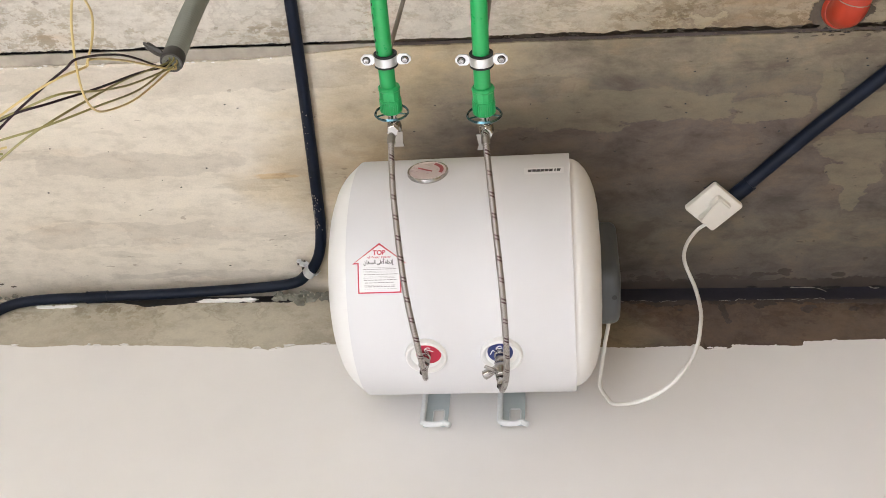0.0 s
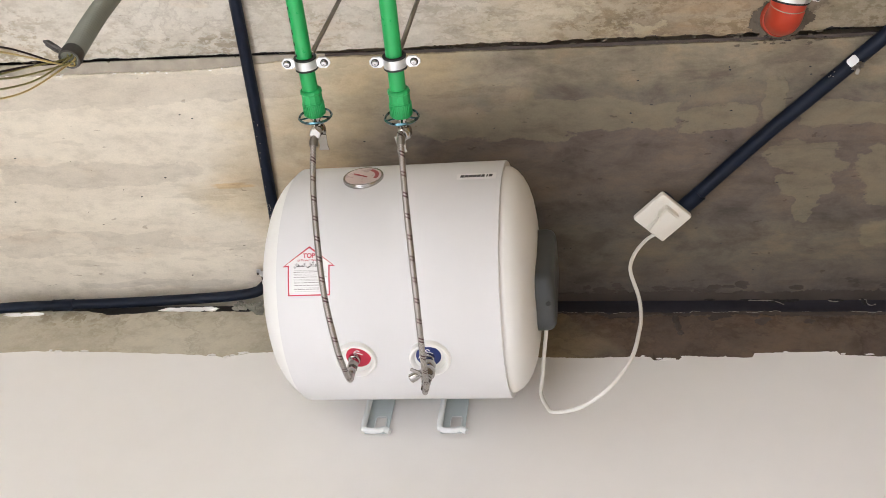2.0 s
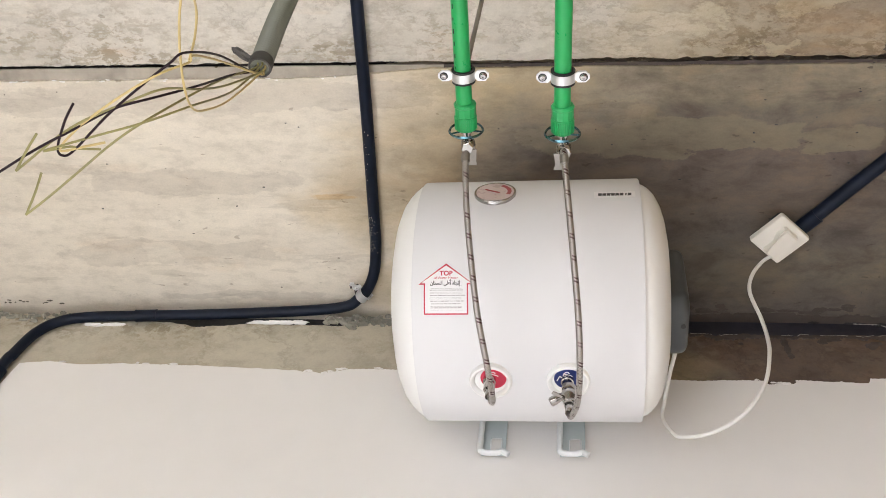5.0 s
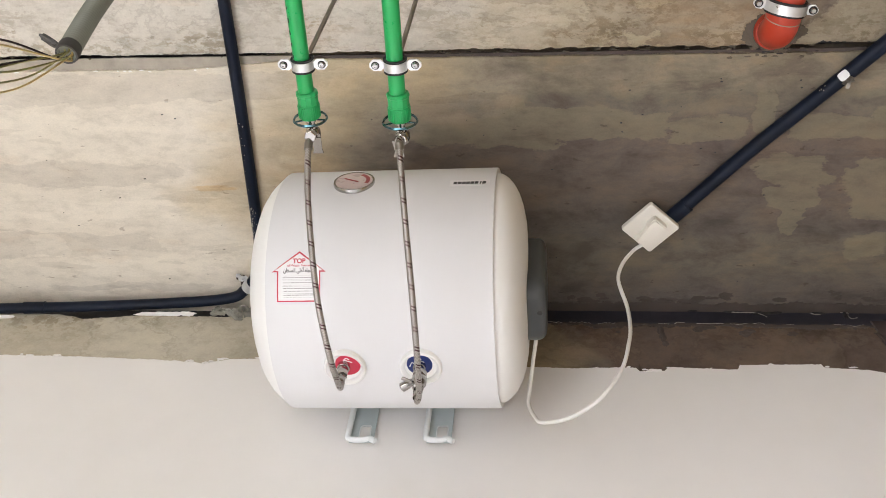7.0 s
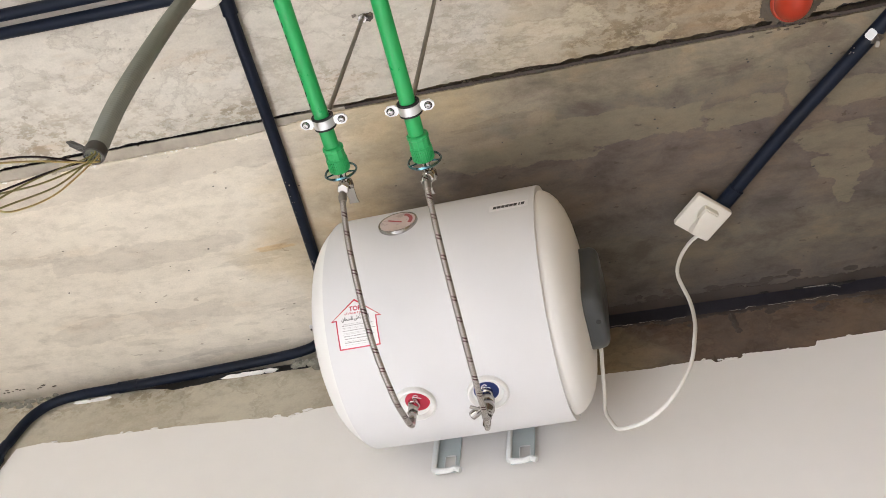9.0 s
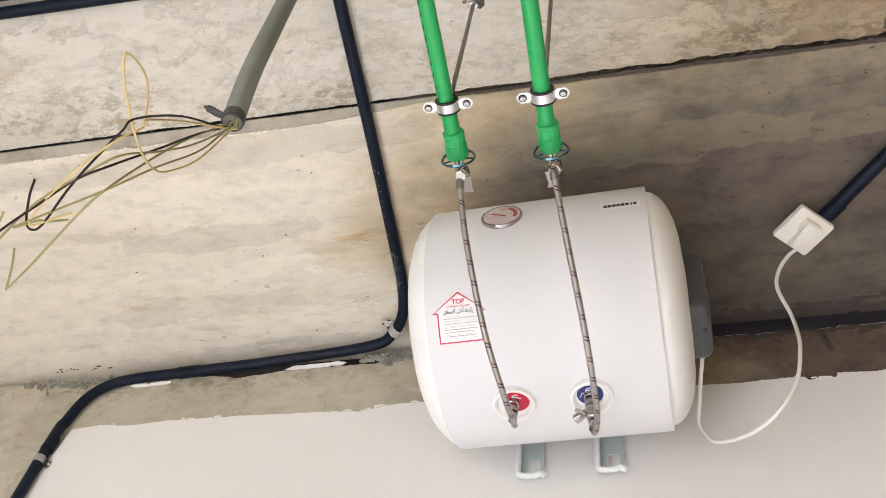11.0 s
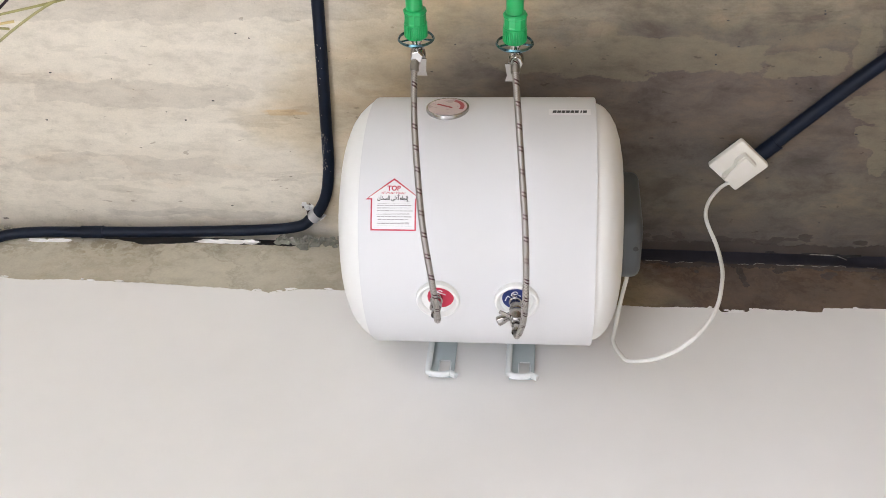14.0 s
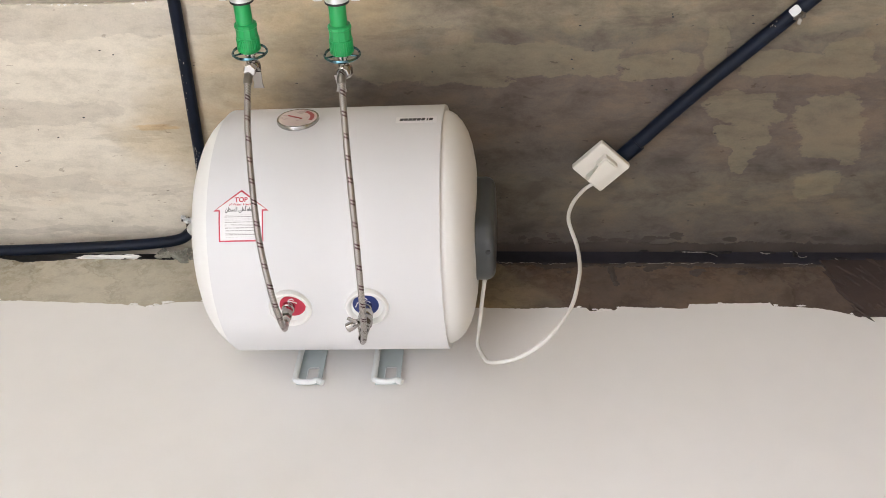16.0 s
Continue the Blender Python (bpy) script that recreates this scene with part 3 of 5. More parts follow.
structure("wall_left", join(block((0.2, y0 - Y0, H), (X0 - 0.1, (Y0 + y0) / 2, H / 2)), block((0.2, WALL - y1, H), (X0 - 0.1, (WALL + y1) / 2, H / 2)),
                            block((0.2, y1 - y0, z0), (X0 - 0.1, (y0 + y1) / 2, z0 / 2)), block((0.2, y1 - y0, H - z1), (X0 - 0.1, (y0 + y1) / 2, (H + z1) / 2))), M_RENDER, "unseen cement-rendered left wall with a wide window opening")


# ---- water heater ----
R = 0.2343
HEAT = Matrix.Translation((0.0525, 1.0794, 3.0867)) @ Matrix.Rotation(-0.0282, 4, "Z") @ Matrix.Rotation(0.0051, 4, "Y")
heater = thing("water_heater", (0, 0, 0), "white horizontal electric water heater hung on the wall", "water heater", m=HEAT)
XL, XR = -0.1995, 0.2078
part("jacket", lathe([(R - 0.006, XL + 0.001), (R - 0.001, XL), (R, XL + 0.002), (R, XR - 0.002), (R - 0.001, XR), (R - 0.013, XR - 0.001)], (0, 0, 0), (1, 0, 0), 96), M_ENAMEL, heater, local=True)
LEFT_CAP = [(R - 0.004, -0.010), (R - 0.0045, 0.0005), (R - 0.0077, 0.0072), (R - 0.0145, 0.0158), (R - 0.025, 0.0264), (R - 0.039, 0.0364), (R - 0.061, 0.0458), (R - 0.093, 0.0530), (0.07, 0.058), (0.0, 0.0595)]
RIGHT_CAP = [(R - 0.011, -0.010), (R - 0.0115, 0.004), (R - 0.014, 0.010), (R - 0.020, 0.0185), (R - 0.032, 0.029), (R - 0.050, 0.0385), (R - 0.072, 0.0455), (R - 0.10, 0.0505), (0.07, 0.0545), (0.0, 0.056)]
for at, way, profile in ((XR, 1, RIGHT_CAP), (XL, -1, LEFT_CAP)):
    part("end_cap", lathe(profile, (at, 0, 0), (way, 0, 0), 96), M_CAP, heater, "white domed plastic end cap", local=True)
sidecover, rows = bmesh.new(), []
for g, dx in ((0.0, 0.030), (0.0, 0.072), (0.002, 0.079), (0.006, 0.084), (0.013, 0.0875), (0.024, 0.089)):
    rows.append([sidecover.verts.new((XR + dx, 0.006 + y, 0.004 + z)) for y, z in rounded(0.142 - 2 * g, 0.200 - 2 * g, 0.042 - g)])
for a, b in zip(rows, rows[1:]):
    for k in range(len(a)):
        j = (k + 1) % len(a)
        sidecover.faces.new((a[k], a[j], b[j], b[k]))
sidecover.faces.new(rows[-1])
sidecover.faces.new(rows[0])
cover = part("terminal_cover", sidecover, M_GREYBOX, heater, "grey plastic terminal cover", local=True)
part("screw_hole", lathe([(0.0, 0.0), (0.0050, 0.0), (0.0050, 0.0014), (0.0, 0.0014)], (XR + 0.076, -0.010, -0.0950), (0, 0, -1), 12), M_INK, cover, "dark screw hole", local=True)


def wrap(bm, lift=0.0):
    """Bends a flat piece (x along the tank, y up round it, z outwards) on to the jacket."""
    for k in range(-30, 31):
        bmesh.ops.bisect_plane(bm, geom=bm.verts[:] + bm.edges[:] + bm.faces[:], plane_co=(0, k * 0.0098, 0), plane_no=(0, 1, 0))
    for v in bm.verts:
        a, r = v.co.y / R, R + v.co.z + lift
        v.co = (v.co.x, -r * math.cos(a), r * math.sin(a))
    return bm


def letters(text, size, x, y, bold=0.03):
    """Raised print of a word, centred on x, y in the flat."""
    cu = bpy.data.curves.new("letters", "FONT")
    cu.body, cu.size, cu.align_x, cu.extrude, cu.offset = text, size, "CENTER", 0.0001, size * bold
    ob = bpy.data.objects.new("letters", cu)
    scene.collection.objects.link(ob)
    bpy.context.view_layer.update()
    me = bpy.data.meshes.new_from_object(ob.evaluated_get(bpy.context.evaluated_depsgraph_get()))
    bm = bmesh.new()
    bm.from_mesh(me)
    bpy.data.objects.remove(ob)
    bpy.data.meshes.remove(me)
    bpy.data.curves.remove(cu)
    bm.transform(Matrix.Translation((x, y, 0)))
    return bm


def bar(w, h, x, y, t=0.0003):
    return block((w, h, t), (x, y, t / 2))


# arrow-shaped notice
AX, A0, A1, A2 = -0.1378, -0.1487, -0.1868, -0.2398


def house(g):
    """Outline of the arrow notice, drawn in by g."""
    w, b = 0.049 - 1.9 * g, 0.0393 - g
    return [(AX - b, A2 + g), (AX + b, A2 + g), (AX + b, A1 + g), (AX + w, A1 + g), (AX, A0 - 1.5 * g), (AX - w, A1 + g), (AX - b, A1 + g)]


notice = part("notice", wrap(prism(house(0.001), 0.0003), 0.0002), M_PAPER, heater, "white arrow-shaped paper notice with a red border", local=True)
rim = bmesh.new()
o, i_ = [[rim.verts.new((x, y, 0.0006)) for x, y in house(g)] for g in (0.0, 0.0024)]
for k in range(7):
    rim.faces.new((o[k], o[(k + 1) % 7], i_[(k + 1) % 7], i_[k]))
part("border", wrap(rim, 0.0001), M_RED, notice, local=True, smooth=False)
part("heading", wrap(letters("TOP", 0.0118, AX, -0.1705), 0.0007), M_RED, notice, local=True, smooth=False)
ARABIC = "\ufee5\ufe8e\ufea8\ufeb4\ufedf\ufe8d \ufef0\ufee0\ufecb\ufe83 \ufee9\ufe8e\ufea0\ufe97\ufe87"    # joined letter forms, set from left to right
second = letters(ARABIC, 0.0098, AX, -0.1870, 0.028)
wide = max(v.co.x for v in second.verts) - min(v.co.x for v in second.verts)
mid_x = (max(v.co.x for v in second.verts) + min(v.co.x for v in second.verts)) / 2
for v in second.verts:
    v.co.x = AX + (v.co.x - mid_x) * 0.056 / wide
part("arabic_heading", wrap(second, 0.0007), M_INK, notice, local=True, smooth=False)
part("subheading", wrap(letters("of Water Heater", 0.0062, AX, -0.1768, 0.004), 0.0007), M_RED, notice, local=True, smooth=False)
random.seed(5)
for y, h in ((-0.1902, 0.0007), (-0.1931, 0.0020), (-0.1969, 0.0006), (-0.1988, 0.0006), (-0.2023, 0.0020), (-0.2065, 0.0007), (-0.2086, 0.0007), (-0.2124, 0.0021), (-0.2172, 0.0021), (-0.2217, 0.0007), (-0.2242, 0.0021), (-0.2282, 0.0007)):
    words, x = [], AX - 0.029 + random.uniform(0, 0.003)
    while x < AX + 0.027:
        w = random.uniform(0.003, 0.008)
        words.append(bar(w, h * random.uniform(0.5, 0.8), x + w / 2, y - 0.0035))
        x += w + 0.0012
    part("print_line", wrap(join(*words), 0.0006), M_GREYINK, notice, local=True, smooth=False)
# maker's plate, drawn as plain shapes
plate = part("maker_plate", wrap(prism(rounded(0.074, 0.022, 0.001, 2), 0.0003, Matrix.Translation((0.1605, 0.0085, 0))), 0.0002), M_PAPER, heater, local=True)
for k in range(8):
    w, x = (0.0026 if k == 6 else 0.0066), 0.1335 + 0.0078 * k - (0.0014 if k == 7 else 0)
    lean = [(x - w / 2, 0.0042), (x + w / 2, 0.0042), (x + w / 2 + 0.0009, 0.0128), (x - w / 2 + 0.0009, 0.0128)]
    part("mark", wrap(prism(lean, 0.0003), 0.0006), M_INK, plate, local=True, smooth=False)
# thermometer
g_at, g_ax = (-0.058, -R * math.cos(0.085), R * math.sin(0.085)), (0, -math.cos(0.085), math.sin(0.085))
M_BEZEL = grain("grey_chrome_bezel", (0.42, 0.41, 0.40), 0.25, 1.0, vary=0.08)
M_DKRED = grain("dark_red_print", (0.30, 0.035, 0.04), 0.4, vary=0.08)
M_DIAL = grain("dial_face", (0.60, 0.50, 0.485), 0.3, vary=0.05, coat=0.6)
gauge = part("thermometer", lathe([(0.039, -0.006), (0.039, 0.0025), (0.0384, 0.0046), (0.0368, 0.0052), (0.0352, 0.0042), (0.0, 0.0036)], g_at, g_ax, 48), M_BEZEL, heater, "round dial thermometer with a chrome bezel", local=True)
part("dial", lathe([(0.0, 0.0047), (0.0350, 0.0047), (0.0350, 0.0040)], g_at, g_ax, 40), M_DIAL, gauge, "pale pink dial", local=True)
part("scale", lathe([(0.023, 0.0051), (0.0305, 0.0051)], g_at, g_ax, 20, -115, 90), M_DKRED, gauge, "red scale", local=True)
part("needle", block((0.030, 0.0012, 0.0024), (0, 0, 0), 0, Matrix.Translation(Vector(g_at) + Vector(g_ax) * 0.0058 + Vector((-0.005, 0, 0.001))) @ Matrix.Rotation(0.42, 4, "Y")), M_DKRED, gauge, "red needle", local=True)
part("dial_caption", block((0.022, 0.0012, 0.004), (g_at[0] - 0.004, g_at[1] - 0.0052, g_at[2] - 0.018)), M_PAPER, gauge, local=True)
# ports on the underside
for px, ink, word in ((-0.0640, M_RED, "red"), (0.0735, M_BLUE, "blue")):
    at, disc = (px, 0.000, -R), (px + (0.005 if word == "red" else -0.002), -0.0055, -R)
    ring = part("port_ring", lathe([(0.0385, -0.012), (0.0385, 0.003), (0.0372, 0.0072), (0.0345, 0.0088), (0.0322, 0.0075), (0.0305, 0.0060), (0.0285, 0.0010), (0.0, 0.0006)], at, (0, 0, -1), 48), M_CAP, heater, "white plastic port ring with a sunk cup", local=True)
    part("colour_disc", lathe([(0.0, 0.0022), (0.0228, 0.0022), (0.0232, 0.0010)], disc, (0, 0, -1), 40), ink, ring, word + " marked disc", local=True)
    z = -R - 0.0026
    for pts in ([(-0.018, 0.004), (-0.013, -0.006), (-0.008, -0.001), (-0.006, -0.012), (0.000, -0.016), (0.004, -0.013)], [(-0.006, -0.012), (0.003, -0.009), (0.009, -0.006)]):
        part("symbol", tube(curve([(disc[0] + x, y - 0.0055, z) for x, y in pts], 5), 0.0010, 6), M_PAPER, ring, local=True)
    part("nipple", lathe([(0.0, -0.004), (0.0115, -0.004), (0.0115, 0.010), (0.0095, 0.011), (0.0095, 0.030), (0.0, 0.030)], (px - 0.002, -0.004, -R), (0, 0, -1), 24), M_CHROME, heater, "chrome threaded nipple", local=True)
# wall brackets
# The white bracket paint, darkened blue-green for the heater's shade on the plate.
M_BRKT_SHADED = grain("shaded_bracket_paint", (0.50, 0.57, 0.58), 0.42, vary=0.06, scale=40, strength=0.05)
M_BRKT = grain("white_bracket_paint", (0.78, 0.81, 0.815), 0.42, vary=0.06, scale=40, strength=0.05)
for bx in (-0.0825, 0.0745):
    yb, z0, z1 = 0.261, -0.167, 0.12
    fr = [block((0.049, 0.003, z1 + 0.117), (bx + 0.003, yb, (z1 - 0.117) / 2)), block((0.018, 0.003, 0.046), (bx - 0.0125, yb, z0 + 0.027)), block((0.0085, 0.003, 0.046), (bx + 0.02325, yb, z0 + 0.027)),
          block((0.0225, 0.003, 0.008), (bx + 0.00775, yb, z0 + 0.008))]
    br = part("mounting_bracket", join(*fr), M_BRKT_SHADED, heater, "white-painted steel wall bracket", local=True)
    part("slot_rim", tube([(bx + x, yb - 0.002, z) for x, z in ((-0.003, -0.154), (-0.003, -0.122), (-0.0005, -0.1185), (0.0165, -0.1185), (0.019, -0.122), (0.019, -0.154))], 0.0014, 8), M_BRKT, br, local=True)
    edge = block((0.003, 0.016, z1 - z0 - 0.012), (bx - 0.0235, yb - 0.007, (z1 + z0 + 0.012) / 2), 0.001)
    part("flange", edge, M_BRKT, br, local=True)
    part("rolled_edge", tube(curve([(bx - 0.0225, yb - 0.013, 0.02), (bx - 0.0225, yb - 0.013, -0.05), (bx - 0.0225, yb - 0.013, z0 + 0.016), (bx - 0.019, yb - 0.013, z0 + 0.003), (bx - 0.008, yb - 0.013, z0 - 0.0015), (bx + 0.010, yb - 0.013, z0 - 0.001), (bx + 0.020, yb - 0.012, z0 + 0.004), (bx + 0.027, yb - 0.011, z0 + 0.001), (bx + 0.034, yb - 0.011, z0 - 0.003)], 6), 0.0060, 10), M_BRKT, br, local=True)
    part("stay", block((0.04, 0.055, 0.004), (bx, yb - 0.028, 0.05)), M_BRKT, br, local=True)

# ---- water pipes, hangers, valves, hoses ----
PIPES = [("L", -0.0480, 2.985, 0.550, (-0.034, 0.536)), ("R", 0.1105, 2.940, 0.533, (0.121, 0.520))]
for side, px, pz, cy, top in PIPES:
    gp = thing("water_pipe", (px, 0.5, pz), "bright green plastic water pipe with a ribbed coupling", "pipe", "green water pipes")
    dx = 0.004 if side == "R" else -0.004
    part("pipe", tube([(px + dx * 2.5, -2.6, pz), (px + dx * 0.5, 0.2, pz), (px - 0.001, cy + 0.07, pz)], 0.0134, 28), M_GREEN, gp)
    part("collar", lathe([(0.013, 0), (0.0170, 0.001), (0.0186, 0.003), (0.0188, 0.006), (0.0176, 0.008), (0.0174, 0.020), (0.0180, 0.022), (0.0176, 0.0235)], (px, cy + 0.047, pz), (0, 1, 0), 12), M_GREEND, gp, smooth=False)
    ribs = lathe([(0.0165, 0.0), (0.0178, 0.001), (0.0178, 0.023), (0.016, 0.026), (0.0, 0.026)], (px, cy + 0.0705, pz), (0, 1, 0), 32)
    part("coupling", ribs, M_GREEND, gp, "ribbed green plastic coupling")
    random.seed(3)
    for k in range(32):
        a = 2 * math.pi * k / 32
        part("rib", block((0.0013, 0.021, 0.0016), (px + 0.0179 * math.sin(a), cy + 0.0835, pz + 0.0179 * math.cos(a)), 0, Matrix.Rotation(a, 4, "Y")), M_GREEND, gp)
    if side == "L":
        for k in range(26):
            y = 0.02 + 0.0205 * k
            w = random.uniform(0.005, 0.012)
            part("print", block((0.0013, w * 0.8, 0.0008), (px + dx * 0.6 - 0.0088, y, pz - 0.0100), 0, Matrix.Rotation(0.69, 4, "Y")), M_INK, gp)

    hg = thing("pipe_hanger", (top[0], top[1], H), "galvanised pipe clamp with rubber lining on a threaded rod", "pipe hanger", "pipe hangers")
    part("rubber_lining", lathe([(0.0142, -0.0110), (0.0190, -0.0110), (0.0190, -0.0085), (0.0172, -0.007), (0.0172, 0.007), (0.0190, 0.0085), (0.0190, 0.0110), (0.0142, 0.0110)], (px, cy, pz), (0, 1, 0), 32), M_RUBBER, hg)
    part("band", lathe([(0.0172, -0.0075), (0.0187, -0.0075), (0.0187, 0.0075), (0.0172, 0.0075)], (px, cy, pz), (0, 1, 0), 32), M_ZINC, hg)
    for sx in (-1, 1):
        ear = prism(rounded(0.024, 0.0180, 0.006, 1), 0.004, Matrix.Translation((px + sx * 0.0290, cy, pz - 0.0025)))
        ear = part("ear", ear, M_ZINC, hg)
        part("screw", join(lathe([(0.0, 0.0), (0.0054, 0.0), (0.0054, 0.002), (0.0040, 0.004), (0.0018, 0.0042), (0.0016, 0.0030), (0.0, 0.0030)], (px + sx * 0.0315, cy, pz - 0.0025), (0, 0, -1), 16),
                           lathe([(0.0, 0.0), (0.0032, 0.0), (0.0032, 0.009), (0.0, 0.009)], (px + sx * 0.0315, cy, pz + 0.0025), (0, 0, 1), 12)), M_BEZEL, ear)
        # Black disc drawn for the shading round the screw head.
        part("shade_ring", lathe([(0.0, 0.0), (0.0066, 0.0), (0.0066, 0.0008), (0.0, 0.0008)], (px + sx * 0.0315, cy, pz - 0.0025), (0, 0, -1), 20), M_RUBBER, ear)
    foot, head_ = Vector((px + 0.002, cy, pz + 0.018)), Vector((top[0], top[1], H))
    n = 220
    part("rod", tube([foot.lerp(head_, k / n) for k in range(n + 1)], 0.0042, 10, lambda k, l: 1.0 if k % 2 else 0.88), M_ROD, hg, "grey threaded rod")
    part("nut", lathe([(0.0, 0), (0.009, 0), (0.009, 0.012), (0.0, 0.012)], foot - Vector((0, 0, 0.001)), (0, 0, 1), 6), M_ZINC, hg)
    random.seed(40 + int(px * 100))
    part("anchor", join(lathe([(0.0, 0), (0.0095, 0), (0.0095, 0.010), (0.0, 0.010)], (top[0], top[1], H - 0.012), (0, 0, 1), 6), *[block((random.uniform(0.006, 0.010), random.uniform(0.004, 0.008), 0.0014), (0, 0, 0), 0, Matrix.Translation((top[0] + random.gauss(0, 0.008), top[1] + random.gauss(0, 0.007), H - 0.004 + random.gauss(0, 0.002))) @ Euler((random.uniform(-0.7, 0.7), random.uniform(-0.7, 0.7), random.uniform(0, 3))).to_matrix().to_4x4()) for _ in range(5)]), M_BEZEL, hg, "nut and bent metal of the ceiling anchor", smooth=False)
    part("drill_hole", lump((top[0] + 0.010, top[1] + 0.002, H), (0.010, 0.008, 0.0012), px * 50), M_CRUST, hg, "dark broken rim of the drilled hole")

    vl = thing("stop_valve", (px, cy + 0.1, pz), "small chrome stop valve on the pipe end", "valve", "chrome stop valves")
    part("escutcheon", join(lathe([(0.0278, -0.001), (0.0298, 0.0018), (0.0278, 0.0044), (0.0256, 0.0018), (0.0278, -0.001)], (px, cy + 0.0975, pz), (0, 1, 0), 48), *[tube([(px + 0.009 * math.sin(a), cy + 0.0995, pz + 0.009 * math.cos(a)), (px + 0.0275 * math.sin(a), cy + 0.0995, pz + 0.0275 * math.cos(a))], 0.0016, 6) for a in (0.5, 1.75, 3.0, 4.25, 5.5)]), M_RING, vl, "thin bluish chrome ring")
    part("nipple", lathe([(0.0, 0), (0.0095, 0), (0.0095, 0.008), (0.0068, 0.009), (0.0068, 0.016), (0.0092, 0.017), (0.0092, 0.024), (0.0, 0.024)], (px, cy + 0.095, pz), (0, 1, 0), 24), M_CHROME, vl)
    part("body", join(lathe([(0.0, 0), (0.0095, 0.0), (0.0120, 0.004), (0.0125, 0.010), (0.0120, 0.016), (0.0095, 0.021), (0.0, 0.022)], (px + 0.002, cy + 0.116, pz), (0, 1, 0), 24), lathe([(0.008, 0), (0.008, 0.017), (0.0105, 0.018), (0.0105, 0.031), (0.009, 0.032), (0.0, 0.032)], (px + 0.002, cy + 0.122, pz - 0.003), (0.05, -0.2, -1), 6 if side == "L" else 8)), M_CHROME, vl)
    lev = prism([(-0.009, 0), (0.009, 0), (0.0075, 0.024), (0.009, 0.033), (-0.009, 0.033), (-0.006, 0.022)], 0.0022, Matrix.Translation((px + (0.008 if side == "L" else -0.005), cy + 0.128, pz - 0.014)) @ Matrix.Rotation(0.15, 4, "X"))
    part("handle", lev, M_CHROME, vl, "flat silver lever handle")

HOSES = [[(-0.046, 0.672, 2.962), (-0.0475, 0.677, 2.945), (-0.042, 0.745, 2.870), (-0.025, 0.855, 2.777), (-0.007, 0.948, 2.732), (-0.002, 1.012, 2.740), (-0.004, 1.049, 2.761), (-0.009, 1.070, 2.790), (-0.0125, 1.0735, 2.818)],
         [(0.1125, 0.655, 2.917), (0.113, 0.650, 2.895), (0.124, 0.730, 2.818), (0.136, 0.835, 2.748), (0.1405, 0.925, 2.718), (0.139, 1.000, 2.722), (0.134, 1.046, 2.741), (0.1275, 1.075, 2.758), (0.126, 1.0755, 2.785)]]
for pts in HOSES:
    hs = thing("flexible_hose", pts[-1], "braided steel flexible hose with dark red threads", "hose", "flexible hoses")
    part("braid", tube(curve(pts, 14), 0.0052, 16), M_BRAID, hs)
    a, b = Vector(pts[-1]), Vector(pts[-2])
    part("nut", join(lathe([(0.0, 0), (0.0098, 0), (0.0098, 0.011), (0.0, 0.011)], a + Vector((0, 0, 0.001)), (0, 0, 1), 6), lathe([(0.0068, 0), (0.0075, 0.001), (0.0075, 0.017), (0.0068, 0.018)], a - Vector((0, 0, 0.019)), (0, 0, 1), 20)), M_CHROME, hs)
    a = Vector(pts[0])
    part("ferrule", tube(curve(pts[:2], 4) + [Vector(pts[1]).lerp(Vector(pts[2]), 0.08)], 0.0072, 16), M_ROD, hs)

sv = thing("safety_valve", (0.1255, 1.0755, 2.83), "chrome safety valve under the blue port", "valve")
c = Vector((0.1255, 1.0755, 2.832))
part("body", lathe([(0.0, 0), (0.0125, 0), (0.0125, 0.010), (0.0115, 0.012), (0.0135, 0.016), (0.0135, 0.028), (0.010, 0.033), (0.010, 0.040), (0.0, 0.040)], c, (0, 0, -1), 24), M_CHROME, sv)
part("outlet", lathe([(0.006, 0), (0.0075, 0.012), (0.0085, 0.016), (0.0085, 0.026), (0.006, 0.028), (0.005, 0.020), (0.0, 0.020)], c + Vector((-0.008, 0.002, -0.018)), (-0.85, 0.35, -0.3), 20), M_CHROME, sv)
part("lever", block((0.020, 0.007, 0.0025), c + Vector((-0.020, -0.010, -0.030)), 0.001, Matrix.Rotation(0.5, 4, "Z")), M_CHROME, sv)


# ---- black conduits ----
def conduit(label, pts, r, group="black conduits", n=12):
    ob = thing("conduit", pts[0], label, "conduit", group)
    part("pipe", tube(curve(pts, n), r, 20), M_BLACK, ob)
    return ob


def sleeve(parent, a, b, r):
    a, b = Vector(a), Vector(b)
    L = (b - a).length
    part("sleeve", lathe([(r * 0.9, 0), (r * 1.16, 0.0005), (r * 1.18, 0.002), (r * 1.13, 0.004), (r * 1.13, L - 0.004), (r * 1.18, L - 0.002), (r * 1.16, L - 0.0005), (r * 0.9, L)], a, b - a, 24), M_BLACK, parent)


